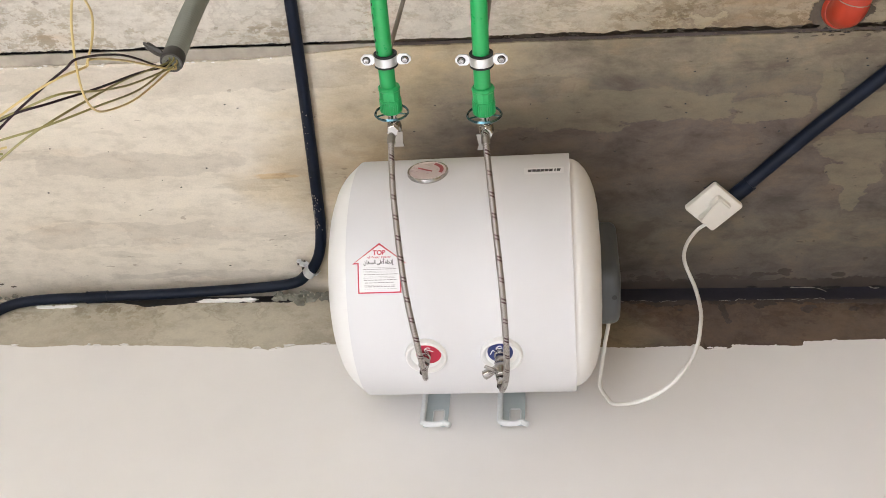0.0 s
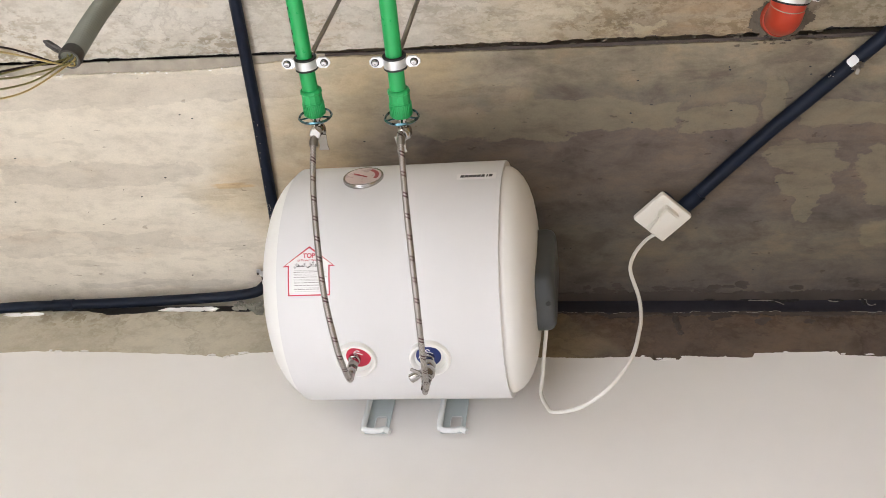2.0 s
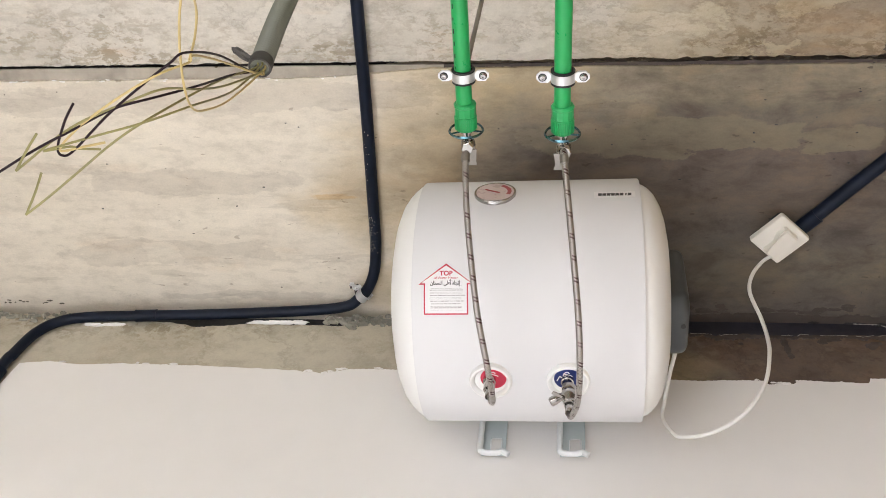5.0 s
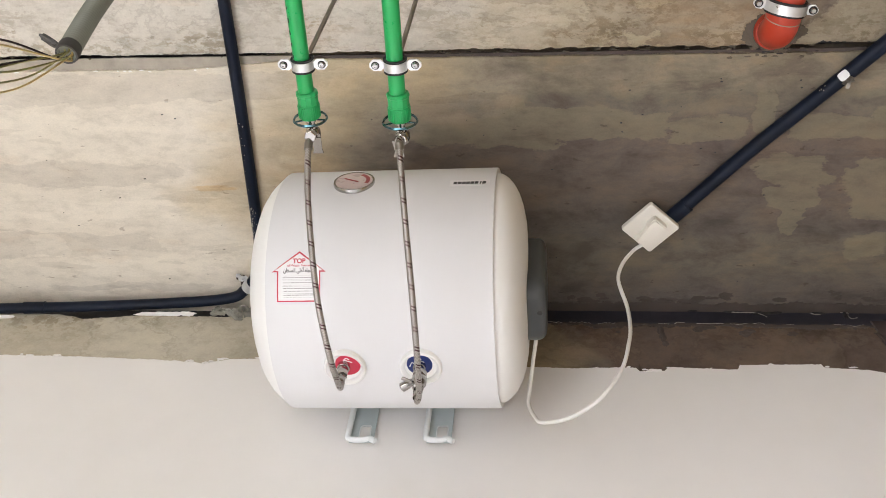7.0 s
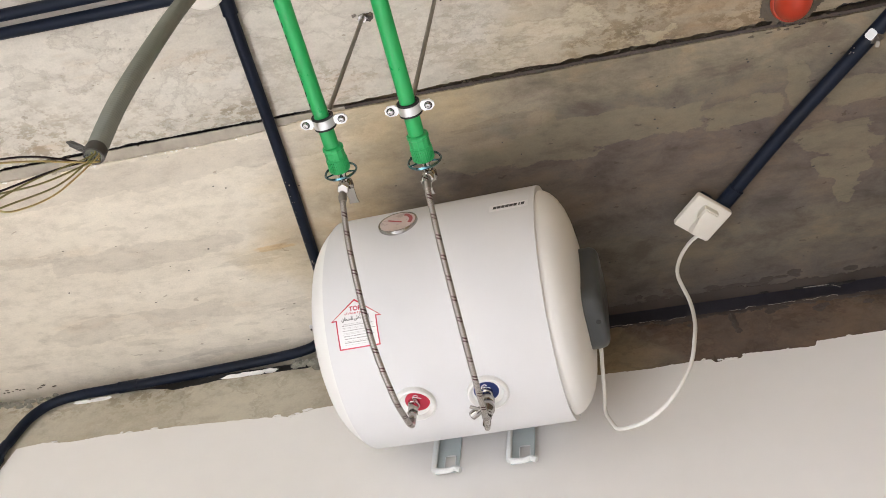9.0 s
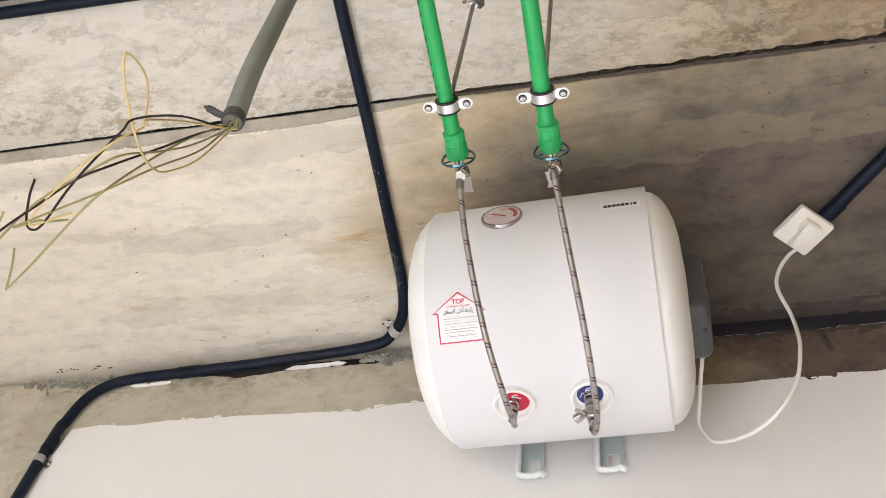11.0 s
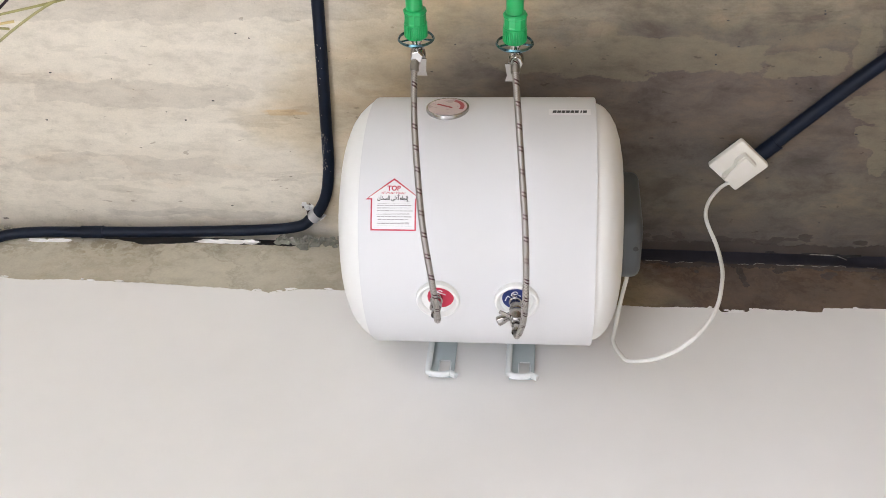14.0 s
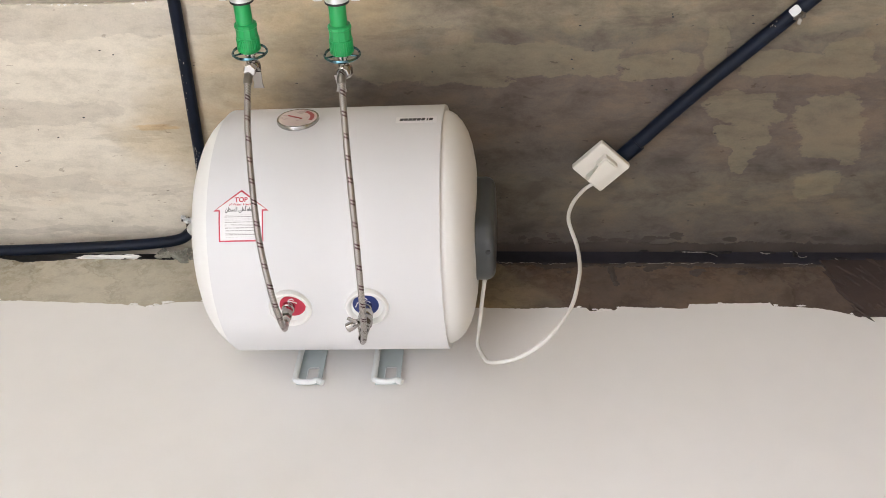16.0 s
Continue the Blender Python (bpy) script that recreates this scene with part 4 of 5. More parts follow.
def saddle(parent, at, along, r, metal=M_ZINC, label="white galvanised saddle clip", normal=(0, 0, 1)):
    """A strap over a conduit with two screwed feet."""
    d, nrm = Vector(along).normalized(), Vector(normal).normalized()
    s = d.cross(nrm).normalized()
    bm = bmesh.new()
    prof = [(-0.022, -1.0), (-r * 1.12, -0.96)] + [(-r * 1.12 * math.cos(a), -r * 1.12 * math.sin(a)) for a in (math.pi * k / 12 for k in range(13))] + [(r * 1.12, -0.96), (0.022, -1.0)]
    rows = []
    for u, v in prof:
        up = nrm * (r * 0.92) if v < -0.9 else nrm * v
        rows.append([bm.verts.new(Vector(at) + s * u + up + d * w) for w in (-0.010, 0.010)])
    for a, b in zip(rows, rows[1:]):
        bm.faces.new((a[0], a[1], b[1], b[0]))
    bmesh.ops.solidify(bm, geom=bm.faces[:], thickness=0.0014)
    st = part("saddle", bm, metal, parent, label)
    for u in (-0.018, 0.018):
        part("screw", lathe([(0.0, 0), (0.0045, 0), (0.003, 0.003), (0.0, 0.0034)], Vector(at) + s * u + nrm * (r * 0.92 - 0.001), -nrm, 12), M_ZINC, st)


RC = 0.0128
main = conduit("black plastic conduit bent along ceiling and wall", [(-0.288, 0.405, 3.385), (-0.2905, 0.50, 3.386), (-0.2955, 0.80, 3.386), (-0.3045, 1.07, 3.386), (-0.309, 1.17, 3.385), (-0.324, 1.247, 3.381), (-0.358, 1.297, 3.373), (-0.42, 1.322, 3.364), (-0.66, 1.331, 3.350), (-0.88, 1.332, 3.338), (-1.01, 1.332, 3.330), (-1.078, 1.332, 3.312), (-1.120, 1.332, 3.268), (-1.141, 1.332, 3.19), (-1.151, 1.332, 3.09), (-1.160, 1.332, 2.4)], RC)
sleeve(main, (-0.900, 1.332, 3.337), (-0.847, 1.332, 3.340), RC)
sleeve(main, (-0.288, 0.425, 3.385), (-0.2895, 0.47, 3.385), RC * 1.08)
saddle(main, (-0.349, 1.290, 3.374), (-0.70, 0.70, -0.14), RC, M_FOIL)
random.seed(23)
for metal, n, word in ((M_FOIL, 7, "crumpled bright lug of the saddle clip"), (M_CRUST, 4, "rusty torn end of the saddle clip")):
    part("bent_lug", join(*[block((random.uniform(0.007, 0.014), random.uniform(0.006, 0.011), 0.0013), (0, 0, 0), 0, Matrix.Translation((-0.368 + random.gauss(0, 0.006), 1.273 + random.gauss(0, 0.007), 3.385 + random.gauss(0, 0.003))) @ Euler((random.uniform(-1, 1), random.uniform(-1, 1), random.uniform(0, 3))).to_matrix().to_4x4()) for _ in range(n)]), metal, main, word, smooth=False)
sleeve(main, (-1.147, 1.332, 3.135), (-1.150, 1.332, 3.095), RC)
saddle(main, (-1.152, 1.332, 3.06), (0, 0, 1), RC, normal=(0, 1, 0))
right = conduit("straight black plastic conduit across the ceiling", [(0.598, 1.118, 3.375), (0.77, 0.935, 3.384), (0.93, 0.772, 3.384), (1.62, 0.06, 3.384)], 0.0150)
tab = prism(rounded(0.021, 0.017, 0.005, 3), 0.0012)
for v in tab.verts:
    a = v.co.y / 0.0155 + 0.60
    v.co = Vector((v.co.x, (0.0155 + v.co.z) * math.sin(a), -(0.0155 + v.co.z) * math.cos(a)))
CLIP = Matrix.Translation((0.931, 0.770, 3.384)) @ Matrix.Rotation(math.atan2(-0.71, 0.7), 4, "Z") @ Matrix.Rotation(math.pi, 4, "Z")
tab.transform(CLIP)
clip = part("clip_tab", tab, M_SHEET, right, "bright torn end of a metal clip")
random.seed(17)
part("crumpled_strip", join(*[block((random.uniform(0.008, 0.015), random.uniform(0.006, 0.011), 0.001), (0, 0, 0), 0, CLIP @ Matrix.Translation((random.gauss(0, 0.004), -0.008 + random.gauss(0, 0.004), -0.015 + random.gauss(0, 0.002))) @ Euler((random.uniform(-1, 1), random.uniform(-1, 1), random.uniform(0, 3))).to_matrix().to_4x4()) for _ in range(8)]), M_ROD, clip, "crumpled dull metal", smooth=False)
sleeve(right, (0.612, 1.104, 3.376), (0.650, 1.0645, 3.378), 0.0150)
for y, z in ((0.415, 3.384), (0.378, 3.384)):
    conduit("straight black plastic conduit along the ceiling", [(-2.55, y - 0.03, z), (-1.2, y - 0.012, z), (-0.345, y, z)], RC)

jb = thing("junction_box", (-0.325, 0.395, H), "round white plastic ceiling junction box", "junction box")
part("box", lathe([(0.0, 0), (0.050, 0), (0.050, 0.026), (0.0, 0.026)], (-0.325, 0.392, H), (0, 0, -1), 40), M_WHITEP, jb)
part("lid", lathe([(0.0, 0.026), (0.054, 0.026), (0.054, 0.030), (0.050, 0.033), (0.0, 0.033)], (-0.325, 0.392, H), (0, 0, -1), 40), M_WHITEP, jb)

# ---- socket, plug and cord ----
SQ = Matrix.Translation((0.5695, 1.0985, 0)) @ Matrix.Rotation(radians(-46.5), 4, "Z")
sk = thing("power_socket", (0.5695, 1.0985, H), "square white plastic socket on the ceiling", "socket")
part("back_box", prism(rounded(0.032, 0.032, 0.006), 0.056, SQ @ Matrix.Translation((0.010, 0.002, H - 0.056))), M_BLACK, sk, "black back box")
fp = bmesh.new()
rows = []
for w, z, rr in ((0.088, 3.345, 0.005), (0.088, 3.336, 0.005), (0.0865, 3.3335, 0.005), (0.084, 3.3328, 0.004), (0.080, 3.3325, 0.004)):
    rows.append([fp.verts.new(SQ @ Vector((x, y, z))) for x, y in rounded(w, w, rr, 4)])
for a, b in zip(rows, rows[1:]):
    for k in range(len(a)):
        j = (k + 1) % len(a)
        fp.faces.new((a[k], a[j], b[j], b[k]))
fp.faces.new(rows[-1])
fp.faces.new(rows[0])
part("faceplate", fp, M_WHITEP, sk, "flat white faceplate")

CORD = [(0.566, 1.122, 3.320), (0.552, 1.130, 3.318), (0.532, 1.140, 3.308), (0.508, 1.150, 3.272), (0.498, 1.155, 3.221), (0.512, 1.168, 3.150), (0.514, 1.166, 3.085), (0.508, 1.162, 3.03), (0.490, 1.174, 2.962), (0.446, 1.198, 2.905), (0.394, 1.248, 2.907), (0.342, 1.280, 2.926), (0.326, 1.293, 2.956), (0.3135, 1.297, 2.997), (0.3165, 1.270, 3.015), (0.323, 1.200, 3.020), (0.328, 1.150, 3.016), (0.328, 1.125, 3.020)]
pl = thing("electric_cable", (0.56, 1.11, 3.32), "white power cord with a moulded plug in the socket", "power cord")
plug = prism([(-0.036, -0.010), (-0.008, -0.010), (0.004, -0.018), (0.010, -0.020), (0.027, -0.020), (0.031, -0.017), (0.031, 0.015), (0.027, 0.018), (-0.036, 0.018)], 0.022, SQ @ Matrix.Translation((0, 0, 3.3135)))
bmesh.ops.bevel(plug, geom=[e for e in plug.edges if all(v.co.z < 3.3140 for v in e.verts)], offset=0.003, segments=3, affect="EDGES")
part("plug", plug, M_WHITEP, pl, "white moulded plug")
part("cord", tube(curve(CORD, 10), 0.0040, 12), M_CORD, pl)

# ---- corrugated hose with loose wires ----
MOUTH = Vector((-0.280, 0.388, 2.670))
ch = thing("corrugated_hose", (-0.32, 0.42, 3.37), "grey corrugated cable hose hanging from the ceiling", "cable hose")
line = curve([MOUTH, (-0.280, 0.370, 2.79), (-0.284, 0.364, 2.95), (-0.295, 0.368, 3.13), (-0.313, 0.383, 3.28), (-0.325, 0.395, 3.37)], 100)
part("hose", tube(line, 0.0142, 28, lambda k, l: (0.86, 0.98, 1.055, 0.98)[k % 4], hollow=0.82), M_CORR, ch, smooth=False)
d = (line[10] - line[0]).normalized()
part("end_collar", lathe([(0.0125, -0.003), (0.0148, -0.003), (0.0155, 0.0), (0.0156, 0.012), (0.0150, 0.015), (0.0138, 0.015)], MOUTH, d, 28), M_TAPE, ch, "dark tape round the hose end")
tail = lump((0, 0, 0), (0.017, 0.009, 0.004), 3.0)
tail.transform(Matrix.Translation(MOUTH + d * 0.012 + Vector((-0.024, -0.010, 0))) @ Euler((0.6, 0.2, 0.45)).to_matrix().to_4x4())
part("tape_tail", tail, M_TAPE, ch, "loose end of dark tape", smooth=False)
def loose_wire(k, tone, *pts):
    """A thin insulated wire out of the hose's mouth."""
    a = k * 1.05
    off = Vector((math.cos(a), math.sin(a), 0)) * 0.006
    wr = thing("wire", MOUTH, tone + " insulated wire hanging out of the hose", "wire", "loose wires")
    part("insulation", tube(curve([line[66] + off, line[7] + off, MOUTH + off * 0.9 - d * 0.01, *pts], 8), 0.00135, 8), {"yellow": M_YELLOW, "black": M_DKWIRE}.get(tone, M_YGREEN), wr)


loose_wire(0, "yellow", (-0.293, 0.385, 2.568), (-0.296, 0.358, 2.488), (-0.290, 0.330, 2.440), (-0.281, 0.290, 2.409), (-0.276, 0.246, 2.407), (-0.267, 0.204, 2.407), (-0.258, 0.182, 2.413), (-0.271, 0.225, 2.461), (-0.276, 0.254, 2.455), (-0.279, 0.272, 2.432))
loose_wire(1, "yellow", (-0.284, 0.322, 2.541), (-0.274, 0.268, 2.436), (-0.277, 0.271, 2.425), (-0.295, 0.269, 2.398), (-0.321, 0.278, 2.383), (-0.354, 0.294, 2.366), (-0.383, 0.312, 2.351), (-0.399, 0.329, 2.343), (-0.378, 0.332, 2.357), (-0.361, 0.333, 2.367))
loose_wire(2, "black", (-0.284, 0.315, 2.541), (-0.272, 0.253, 2.409), (-0.288, 0.261, 2.401), (-0.311, 0.275, 2.389), (-0.351, 0.302, 2.369), (-0.388, 0.333, 2.351), (-0.399, 0.336, 2.345), (-0.400, 0.325, 2.342), (-0.387, 0.298, 2.346), (-0.375, 0.280, 2.351))
loose_wire(3, "black", (-0.287, 0.356, 2.577), (-0.290, 0.319, 2.470), (-0.310, 0.295, 2.392), (-0.345, 0.297, 2.372), (-0.382, 0.309, 2.351), (-0.417, 0.320, 2.328), (-0.456, 0.338, 2.310))
loose_wire(4, "green and yellow", (-0.288, 0.351, 2.559), (-0.292, 0.326, 2.470), (-0.321, 0.319, 2.389), (-0.355, 0.336, 2.372), (-0.390, 0.359, 2.354), (-0.419, 0.378, 2.338), (-0.443, 0.392, 2.323), (-0.443, 0.390, 2.323), (-0.431, 0.370, 2.328), (-0.420, 0.349, 2.332))
loose_wire(5, "green and yellow", (-0.291, 0.378, 2.577), (-0.289, 0.328, 2.440), (-0.326, 0.321, 2.386), (-0.371, 0.323, 2.360), (-0.411, 0.324, 2.333), (-0.391, 0.328, 2.349), (-0.384, 0.333, 2.354), (-0.367, 0.340, 2.365))
loose_wire(6, "green and yellow", (-0.290, 0.361, 2.559), (-0.291, 0.323, 2.470), (-0.299, 0.288, 2.398), (-0.335, 0.294, 2.378), (-0.371, 0.302, 2.357), (-0.397, 0.313, 2.342), (-0.433, 0.335, 2.318), (-0.434, 0.334, 2.317), (-0.422, 0.317, 2.323), (-0.410, 0.302, 2.329))

# ---- orange drain pipe ----
dp = thing("drain_pipe", (0.80, 0.60, H), "orange plastic drain pipe with an elbow into the ceiling", "drain pipe")
part("pipe", tube([(1.289, -2.6, 3.330), (0.870, 0.07, 3.330), (0.7875, 0.595, 3.330)], 0.0315, 32), M_ORANGE, dp)
part("elbow", tube(curve([(0.7875, 0.595, 3.330), (0.7845, 0.627, 3.332), (0.7830, 0.654, 3.346), (0.7830, 0.671, 3.372), (0.7830, 0.679, 3.41)], 8), 0.0328, 32), M_ORANGE, dp)
part("socket_lip", lathe([(0.031, 0), (0.0360, 0.001), (0.0360, 0.014), (0.032, 0.017)], (0.7800, 0.679, 3.400), (0.26, -0.18, -0.95), 32), M_ORANGE, dp)
part("glue_line", lathe([(0.0322, 0), (0.0333, 0.001), (0.0333, 0.0022), (0.0322, 0.003)], (0.7846, 0.626, 3.3315), (-0.15, 0.98, 0.1), 32), M_DIRTY, dp, "dull smear of glue")
TURN = Matrix.Translation((0.7860, 0.603, 3.329)) @ Matrix.Rotation(radians(9), 4, "Z")
dc = thing("drain_clamp", (0.786, 0.603, 3.330), "galvanised clamp with rubber lining round the orange pipe", "pipe clamp")
along = TURN.to_3x3() @ Vector((0, 1, -0.1))
part("rubber_lining", lathe([(0.033, -0.013), (0.0375, -0.013), (0.0375, 0.013), (0.033, 0.013)], TURN.translation, along, 40), M_RUBBER, dc)
part("band", lathe([(0.0370, -0.009), (0.0390, -0.009), (0.0390, 0.009), (0.0370, 0.009)], TURN.translation, along, 40), M_ZINC, dc)
for sx in (-1, 1):
    ear = part("ear", prism(rounded(0.024, 0.020, 0.007, 1), 0.005, TURN @ Matrix.Translation((sx * 0.0480, 0, -0.003))), M_ZINC, dc)
    # Black disc again, drawn as shading round the screw.
    part("shade_ring", lathe([(0.0, 0.0), (0.0080, 0.0), (0.0080, 0.001), (0.0, 0.001)], TURN @ Vector((sx * 0.0505, 0, -0.003)), (0, 0, -1), 20), M_RUBBER, ear)
    part("screw", lathe([(0.0, 0.0), (0.0060, 0.0), (0.0060, 0.002), (0.0042, 0.005), (0.0, 0.0052)], TURN @ Vector((sx * 0.0505, 0, -0.003)), (0, 0, -1), 16), M_BEZEL, ear)


# ---- mortar and crumbs ----
random.seed(12)
for x0, x1, n in ((-0.44, -0.20, 90), (-1.34, -1.07, 40)):
    parts = [lump((random.uniform(x0, x1), WALL - 0.003, 3.347 + random.gauss(0, 0.009)), (random.uniform(0.002, 0.011), 0.006, random.uniform(0.0015, 0.005)), random.random() * 50) for _ in range(n)]
    tagged(part("mortar", join(*parts), M_MORTAR, smooth=False), "rough broken mortar between wall and ceiling", "mortar", kind="stuff")

random.seed(19)
corner = [lump((random.uniform(-1.27, -1.10), 1.343 + random.gauss(0, 0.003), H), (random.uniform(0.002, 0.007), random.uniform(0.0012, 0.003), 0.0014), random.random() * 50) for _ in range(14)]
tagged(part("corner_voids", join(*corner), M_DRAIN, smooth=False), "dark broken holes where the ceiling meets the wall", "holes", kind="stuff")
random.seed(21)
def torn(x0, x1, r, k):
    """A thin pale torn edge along the top of the wall."""
    n = max(4, int((x1 - x0) / 0.004))
    return tube([(x, WALL - 0.004, wall_top(x) + 0.003 * noise.noise((x * 60, k, 0))) for x in (x0 + (x1 - x0) * i / n for i in range(n + 1))], 0.7 * r, 5, lambda i, l: 0.3 + 1.2 * abs(noise.noise((i * 0.6, k, 4))))


edges = [torn(a, b, r, k) for k, (a, b, r) in enumerate([(0.335, 0.385, 0.0012), (0.40, 0.45, 0.0009), (0.465, 0.505, 0.0012), (0.60, 0.625, 0.0013), (0.635, 0.66, 0.0016), (0.685, 0.745, 0.0014), (0.76, 0.80, 0.0011), (0.81, 0.835, 0.0012), (0.88, 0.90, 0.0010), (0.985, 1.05, 0.0013), (1.08, 1.11, 0.0013)])]
for pts in ([(0.775, 3.394), (0.805, 3.393), (0.828, 3.392), (0.842, 3.386), (0.853, 3.377)], [(0.952, 3.394), (0.962, 3.388), (0.974, 3.389)], [(1.020, 3.396), (1.036, 3.394), (1.034, 3.384), (1.041, 3.374), (1.054, 3.378)], [(1.115, 3.372), (1.125, 3.362), (1.14, 3.366)]):
    edges.append(tube(curve([(x, WALL + 0.019, z) for x, z in pts], 6), 0.0015, 5, lambda i, l: 0.4 + 1.1 * abs(noise.noise((i * 0.5, pts[0][0] * 9, 4)))))
tagged(part("torn_plaster_edges", join(*edges), M_TORN, smooth=False), "thin pale torn plaster edges along the dark wall gap", "plaster", kind="stuff")
voids = [lump((x, WALL + 0.021, z), (w, 0.004, h), x * 33) for x, z, w, h in [(0.842, 3.392, 0.020, 0.005), (0.87, 3.394, 0.018, 0.003), (0.968, 3.394, 0.018, 0.003), (1.030, 3.388, 0.006, 0.012), (0.78, 3.397, 0.02, 0.003), (1.13, 3.372, 0.02, 0.006), (0.69, 3.399, 0.016, 0.003)]]
tagged(part("filler_voids", join(*voids), M_GAP), "black voids broken out of the gap filler", "gap", kind="stuff")
flecks = [lump((x, WALL - 0.003, skim_top(x) + random.uniform(0.0005, 0.006)), (random.uniform(0.002, 0.010), 0.0018, random.uniform(0.001, 0.003)), random.random() * 50)
          for x in [random.gauss(-0.42, 0.03) for _ in range(9)] + [random.gauss(0.58, 0.03) for _ in range(8)] + [random.uniform(-1.1, 1.1) for _ in range(14)]]
tagged(part("plaster_flecks", join(*flecks), M_SKIM), "white plaster flecks above the ragged edge", "flecks", kind="stuff")
dark_edge = lambda z: 1.066 + (3.335 - z) * 0.23 + 0.012 * noise.noise((z * 30, 3, 0)) + 0.008 * noise.noise((z * 110, 5, 0))
patch = sheet(3.146, 3.335, 110, dark_edge, lambda z: dark_edge(z) + 0.30, lambda z, e: Vector((e, WALL - 0.005, z)), (0, 0.005, 0))
random.seed(77)
for _ in range(26):
    z = random.uniform(3.15, 3.33)
    x = dark_edge(z) + random.uniform(-0.012, 0.16)
    streak = lump((0, 0, 0), (random.uniform(0.002, 0.006), 0.003, random.uniform(0.010, 0.03)), random.random() * 40)
    streak.transform(Matrix.Translation((x, WALL - 0.005, z)) @ Matrix.Rotation(-0.55 + random.gauss(0, 0.15), 4, "Y"))
    patch = join(patch, streak)
tagged(part("wall_stripped_patch", patch, M_STRIPPED, smooth=False), "dark stripped patch down the wall", "wall", kind="structure")
crumbs = [lump((x, y, H - 0.0005), (random.uniform(0.0010, 0.0030), random.uniform(0.0007, 0.0016), 0.0008), random.random() * 50)
          for x, y in [(-0.764, 1.10), (0.215, 0.905), (-0.62, 1.06), (-0.55, 1.01), (0.505, 0.90), (0.36, 0.99), (-0.45, 0.86), (0.70, 0.95), (-0.90, 0.95)] + [(random.uniform(-1.1, 1.2), random.uniform(0.76, 1.32)) for _ in range(44)]]
tagged(part("ceiling_crumbs", join(*crumbs), M_INK), "tiny dark crumbs stuck to the concrete ceiling", "crumbs", kind="stuff")

dabs = [lump((x, WALL - 0.003, z), (w * 0.9, 0.006, 0.0027), k * 7.7) for k, (x, z, w) in enumerate([(-1.000, 3.319, 0.026), (-0.955, 3.321, 0.030), (-0.590, 3.337, 0.036), (-0.545, 3.339, 0.040), (-0.500, 3.339, 0.020)])]
tagged(part("plaster_dabs", join(*dabs), M_SKIM, smooth=False), "white plaster dabs under the black conduit", "plaster", kind="stuff")
random.seed(31)
def ragged(x, k):
    return 0.5 + 0.5 * (noise.noise((x * 9, k, 0)) + 0.7 * noise.noise((x * 31, k, 2)) + 0.5 * noise.noise((x * 90, k, 5)) + 0.35 * noise.noise((x * 260, k, 8)))


crust = sheet(0.27, 1.6, 700, lambda x: 1.352 - 0.020 * max(0.0, ragged(x, 41.0) - 0.25), lambda x: 1.40, flat(H - 0.0025), (0, 0, 0.005))
random.seed(52)
crust = join(crust, *[lump((x + random.gauss(0, w * 0.5), y + random.gauss(0, 0.003), H), (w * random.uniform(0.4, 1), random.uniform(0.003, 0.007), 0.0018), random.random() * 50) for x, y, w in [(0.408, 1.333, 0.008), (0.473, 1.330, 0.010), (0.574, 1.335, 0.020), (0.759, 1.325, 0.016), (0.75, 1.331, 0.018), (0.698, 1.337, 0.02), (0.999, 1.321, 0.012), (1.01, 1.327, 0.010), (0.652, 1.341, 0.03), (0.88, 1.338, 0.02), (0.45, 1.341, 0.03), (1.09, 1.335, 0.03)] for _ in range(3)])
tagged(part("ceiling_crust", crust, M_CRUST, smooth=False), "ragged dark crust on the ceiling edge", "ceiling", kind="structure")
crust = sheet(0.36, 1.6, 700, lambda x: wall_top(x) - 0.002 - 0.026 * max(0.0, ragged(x, 57.0) - 0.25), lambda x: wall_top(x) + 0.001, upright(WALL - 0.0025), (0, 0.006, 0))
crust = join(crust, *[lump((x, WALL - 0.001, z), (w, 0.0025, h), x * 90) for x, z, w, h in [(0.603, 3.302, 0.007, 0.016), (0.607, 3.277, 0.007, 0.016), (0.611, 3.253, 0.007, 0.008), (0.702, 3.314, 0.020, 0.010), (0.686, 3.304, 0.010, 0.008), (0.789, 3.292, 0.013, 0.011), (0.80, 3.300, 0.012, 0.006), (0.891, 3.292, 0.010, 0.007), (0.931, 3.309, 0.006, 0.004), (0.77, 3.322, 0.03, 0.006), (0.51, 3.292, 0.005, 0.003)]])
tagged(part("wall_crust", crust, M_CRUST, smooth=False), "ragged dark crust along the wall top", "wall", kind="structure")
random.seed(44)
around = []
for k in range(160):
    a = 2 * math.pi * k / 160
    c, d = math.cos(a), math.sin(a)
    r = 0.046 + 0.010 * noise.noise((c * 1.6, d * 1.6, 4.0)) + 0.007 * noise.noise((c * 6, d * 6, 1.0)) + 0.004 * noise.noise((c * 22, d * 22, 2.0))
    around.append((0.784 + 1.25 * r * c, 0.684 + 0.86 * r * d))
around = join(prism(around, 0.003, Matrix.Translation((0, 0, H - 0.0012))), *[lump((0.784 + random.gauss(0, 0.040), 0.719 + random.gauss(0, 0.010), H), (random.uniform(0.002, 0.007), random.uniform(0.0015, 0.003), 0.0012), random.random() * 50) for _ in range(40)])
tagged(part("drain_mortar", around, M_DRAIN, smooth=False), "dirty broken concrete round the drain hole, darkened with the pipe's shade", "mortar", kind="stuff")
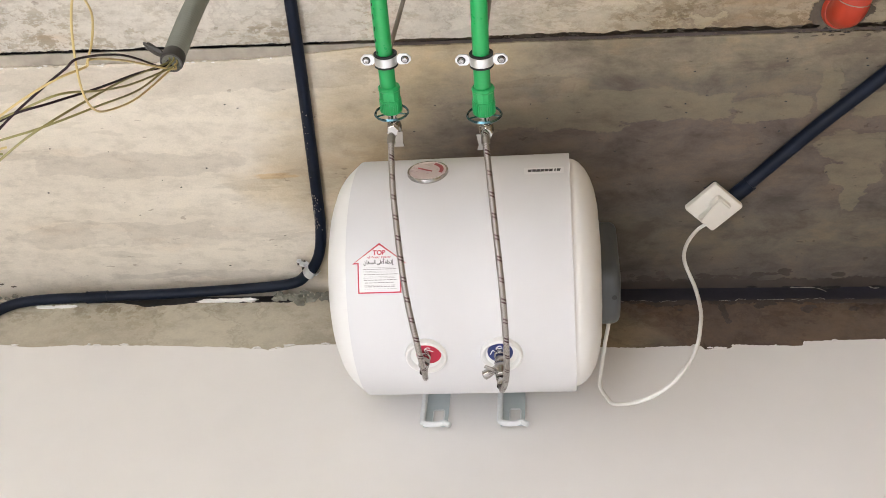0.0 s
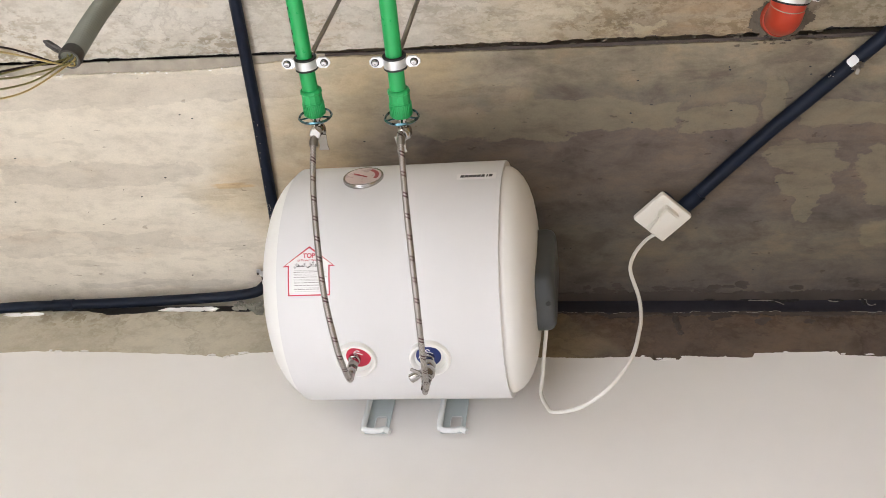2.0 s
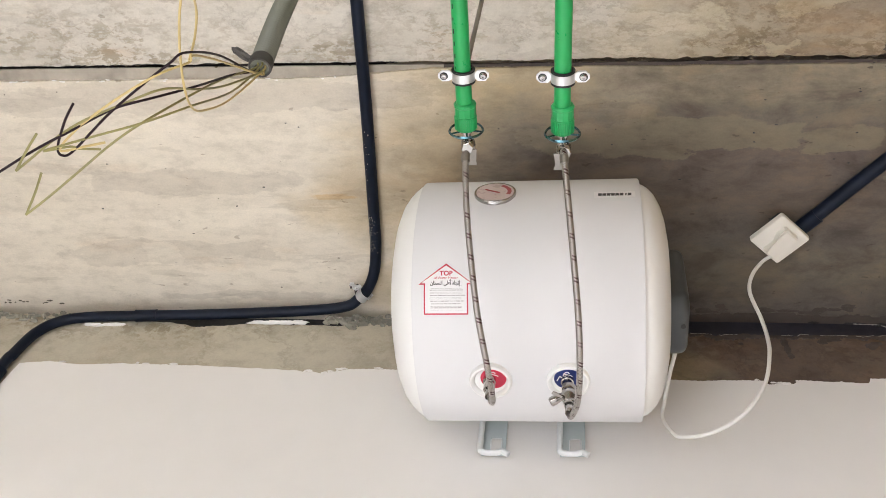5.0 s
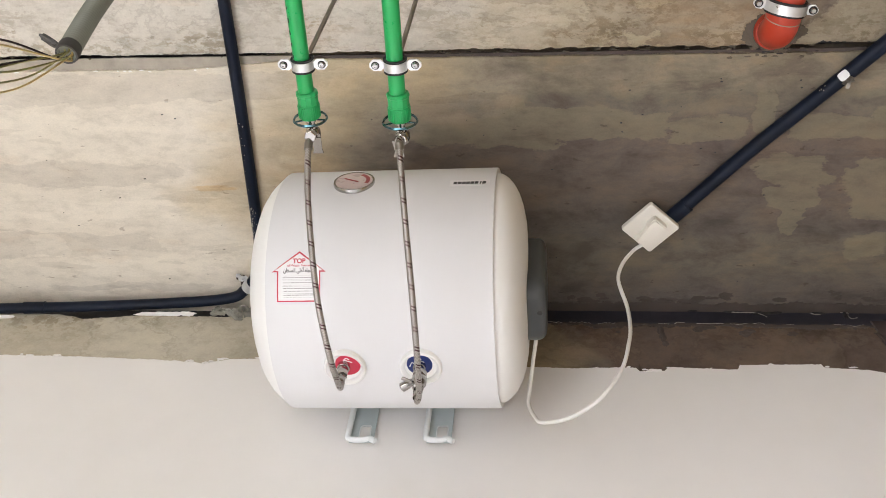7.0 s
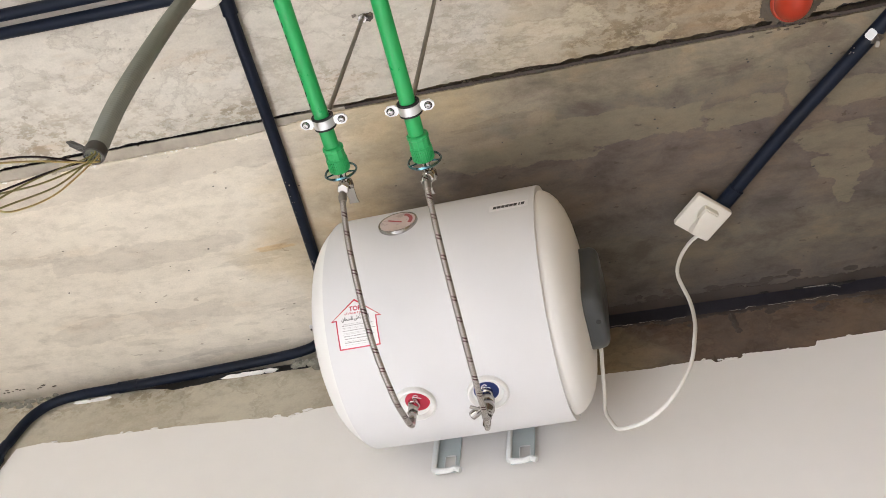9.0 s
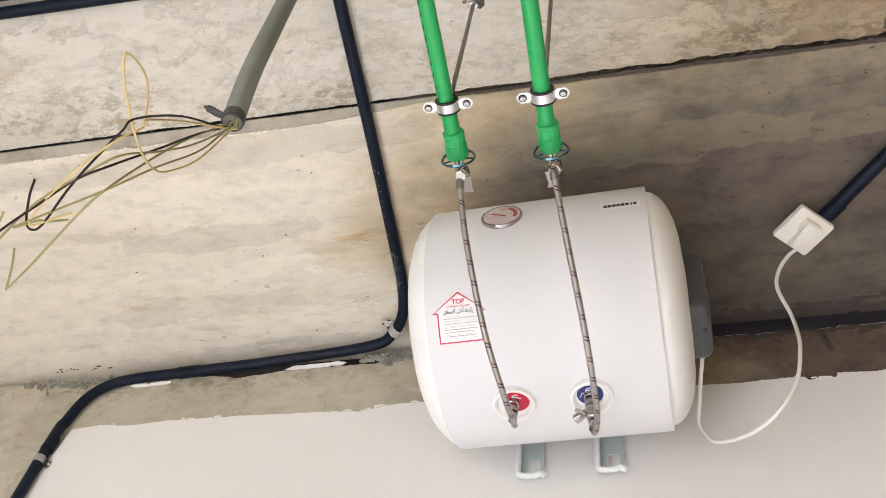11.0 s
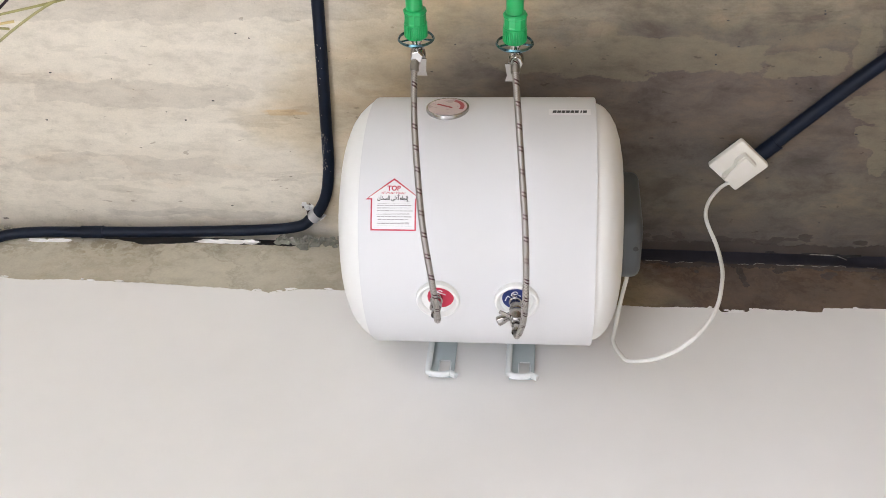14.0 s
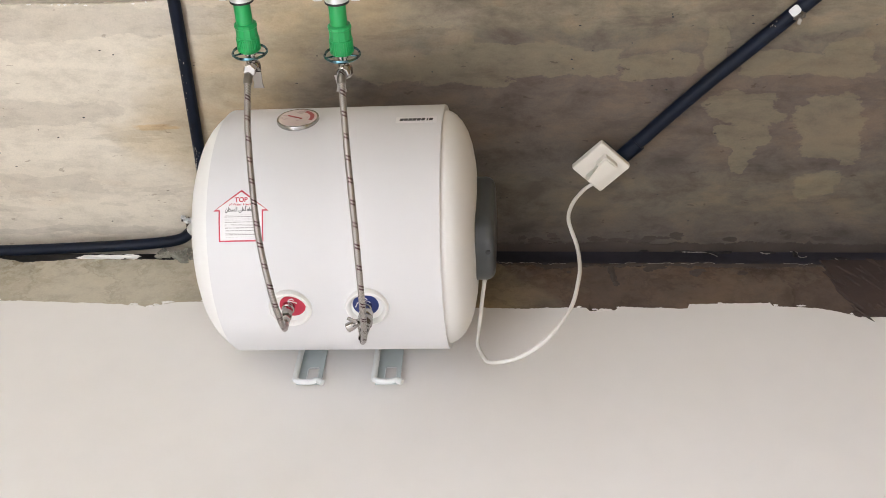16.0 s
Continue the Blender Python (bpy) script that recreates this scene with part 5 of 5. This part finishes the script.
holes = [lump((0.784 + random.gauss(0, 0.05), 0.724 + random.gauss(0, 0.007), H), (random.uniform(0.002, 0.007), random.uniform(0.0008, 0.002), 0.0014), random.random() * 50) for _ in range(12)]
tagged(part("drain_pits", join(*holes), M_GAP), "dark pits in the mortar round the drain hole", "pits", kind="stuff")
debris = [lump((x, 0.7155 + random.gauss(0, 0.003), H + 0.005), (random.uniform(0.0015, 0.005), random.uniform(0.0008, 0.0018), 0.002), random.random() * 50) for x in [random.uniform(0.12, 0.74) for _ in range(46)] + [random.uniform(-1.2, 0.1) for _ in range(16)]]
tagged(part("joint_debris", join(*debris), M_DRAIN, smooth=False), "crumbs of concrete lodged in the ceiling joint", "debris", kind="stuff")
nibs = [lump((x, lip(x) + random.uniform(-0.002, 0.002), H - 0.0004), (random.uniform(0.0015, 0.006), random.uniform(0.001, 0.002), 0.0014), random.random() * 50) for x in (random.uniform(-1.2, -0.35) for _ in range(26))]
tagged(part("joint_nibs", join(*nibs), M_SKIM), "white cement nibs along the ceiling joint", "nibs", kind="stuff")


def scuffs(parent, line, r, n, down, seed):
    """Small dried mortar specks on the underside of a conduit."""
    random.seed(seed)
    out = []
    for _ in range(n):
        p = Vector(line[0]).lerp(Vector(line[1]), random.random())
        d = (Vector(line[1]) - Vector(line[0])).normalized()
        q = Vector(down).normalized()
        q = (Matrix.Rotation(random.gauss(0, 0.55), 4, d) @ q).normalized()
        size = random.uniform(0.0004, 0.0011)
        out.append(lump(p + q * r, (size, size * 1.8, size * 0.9), random.random() * 50))
    part("mortar_specks", join(*out), M_SPLASH, parent, "dried grey mortar specks")


scuffs(main, ((-0.3045, 1.07, 3.386), (-0.309, 1.17, 3.385)), RC * 0.985, 80, (-0.75, -0.3, -1), 61)
scuffs(main, ((-0.2965, 0.85, 3.386), (-0.3035, 1.04, 3.386)), RC * 0.985, 22, (-0.8, -0.3, -1), 62)
scuffs(right, ((0.893, 0.8095, 3.384), (0.905, 0.797, 3.384)), 0.0146, 7, (-0.2, -0.3, -1), 63)
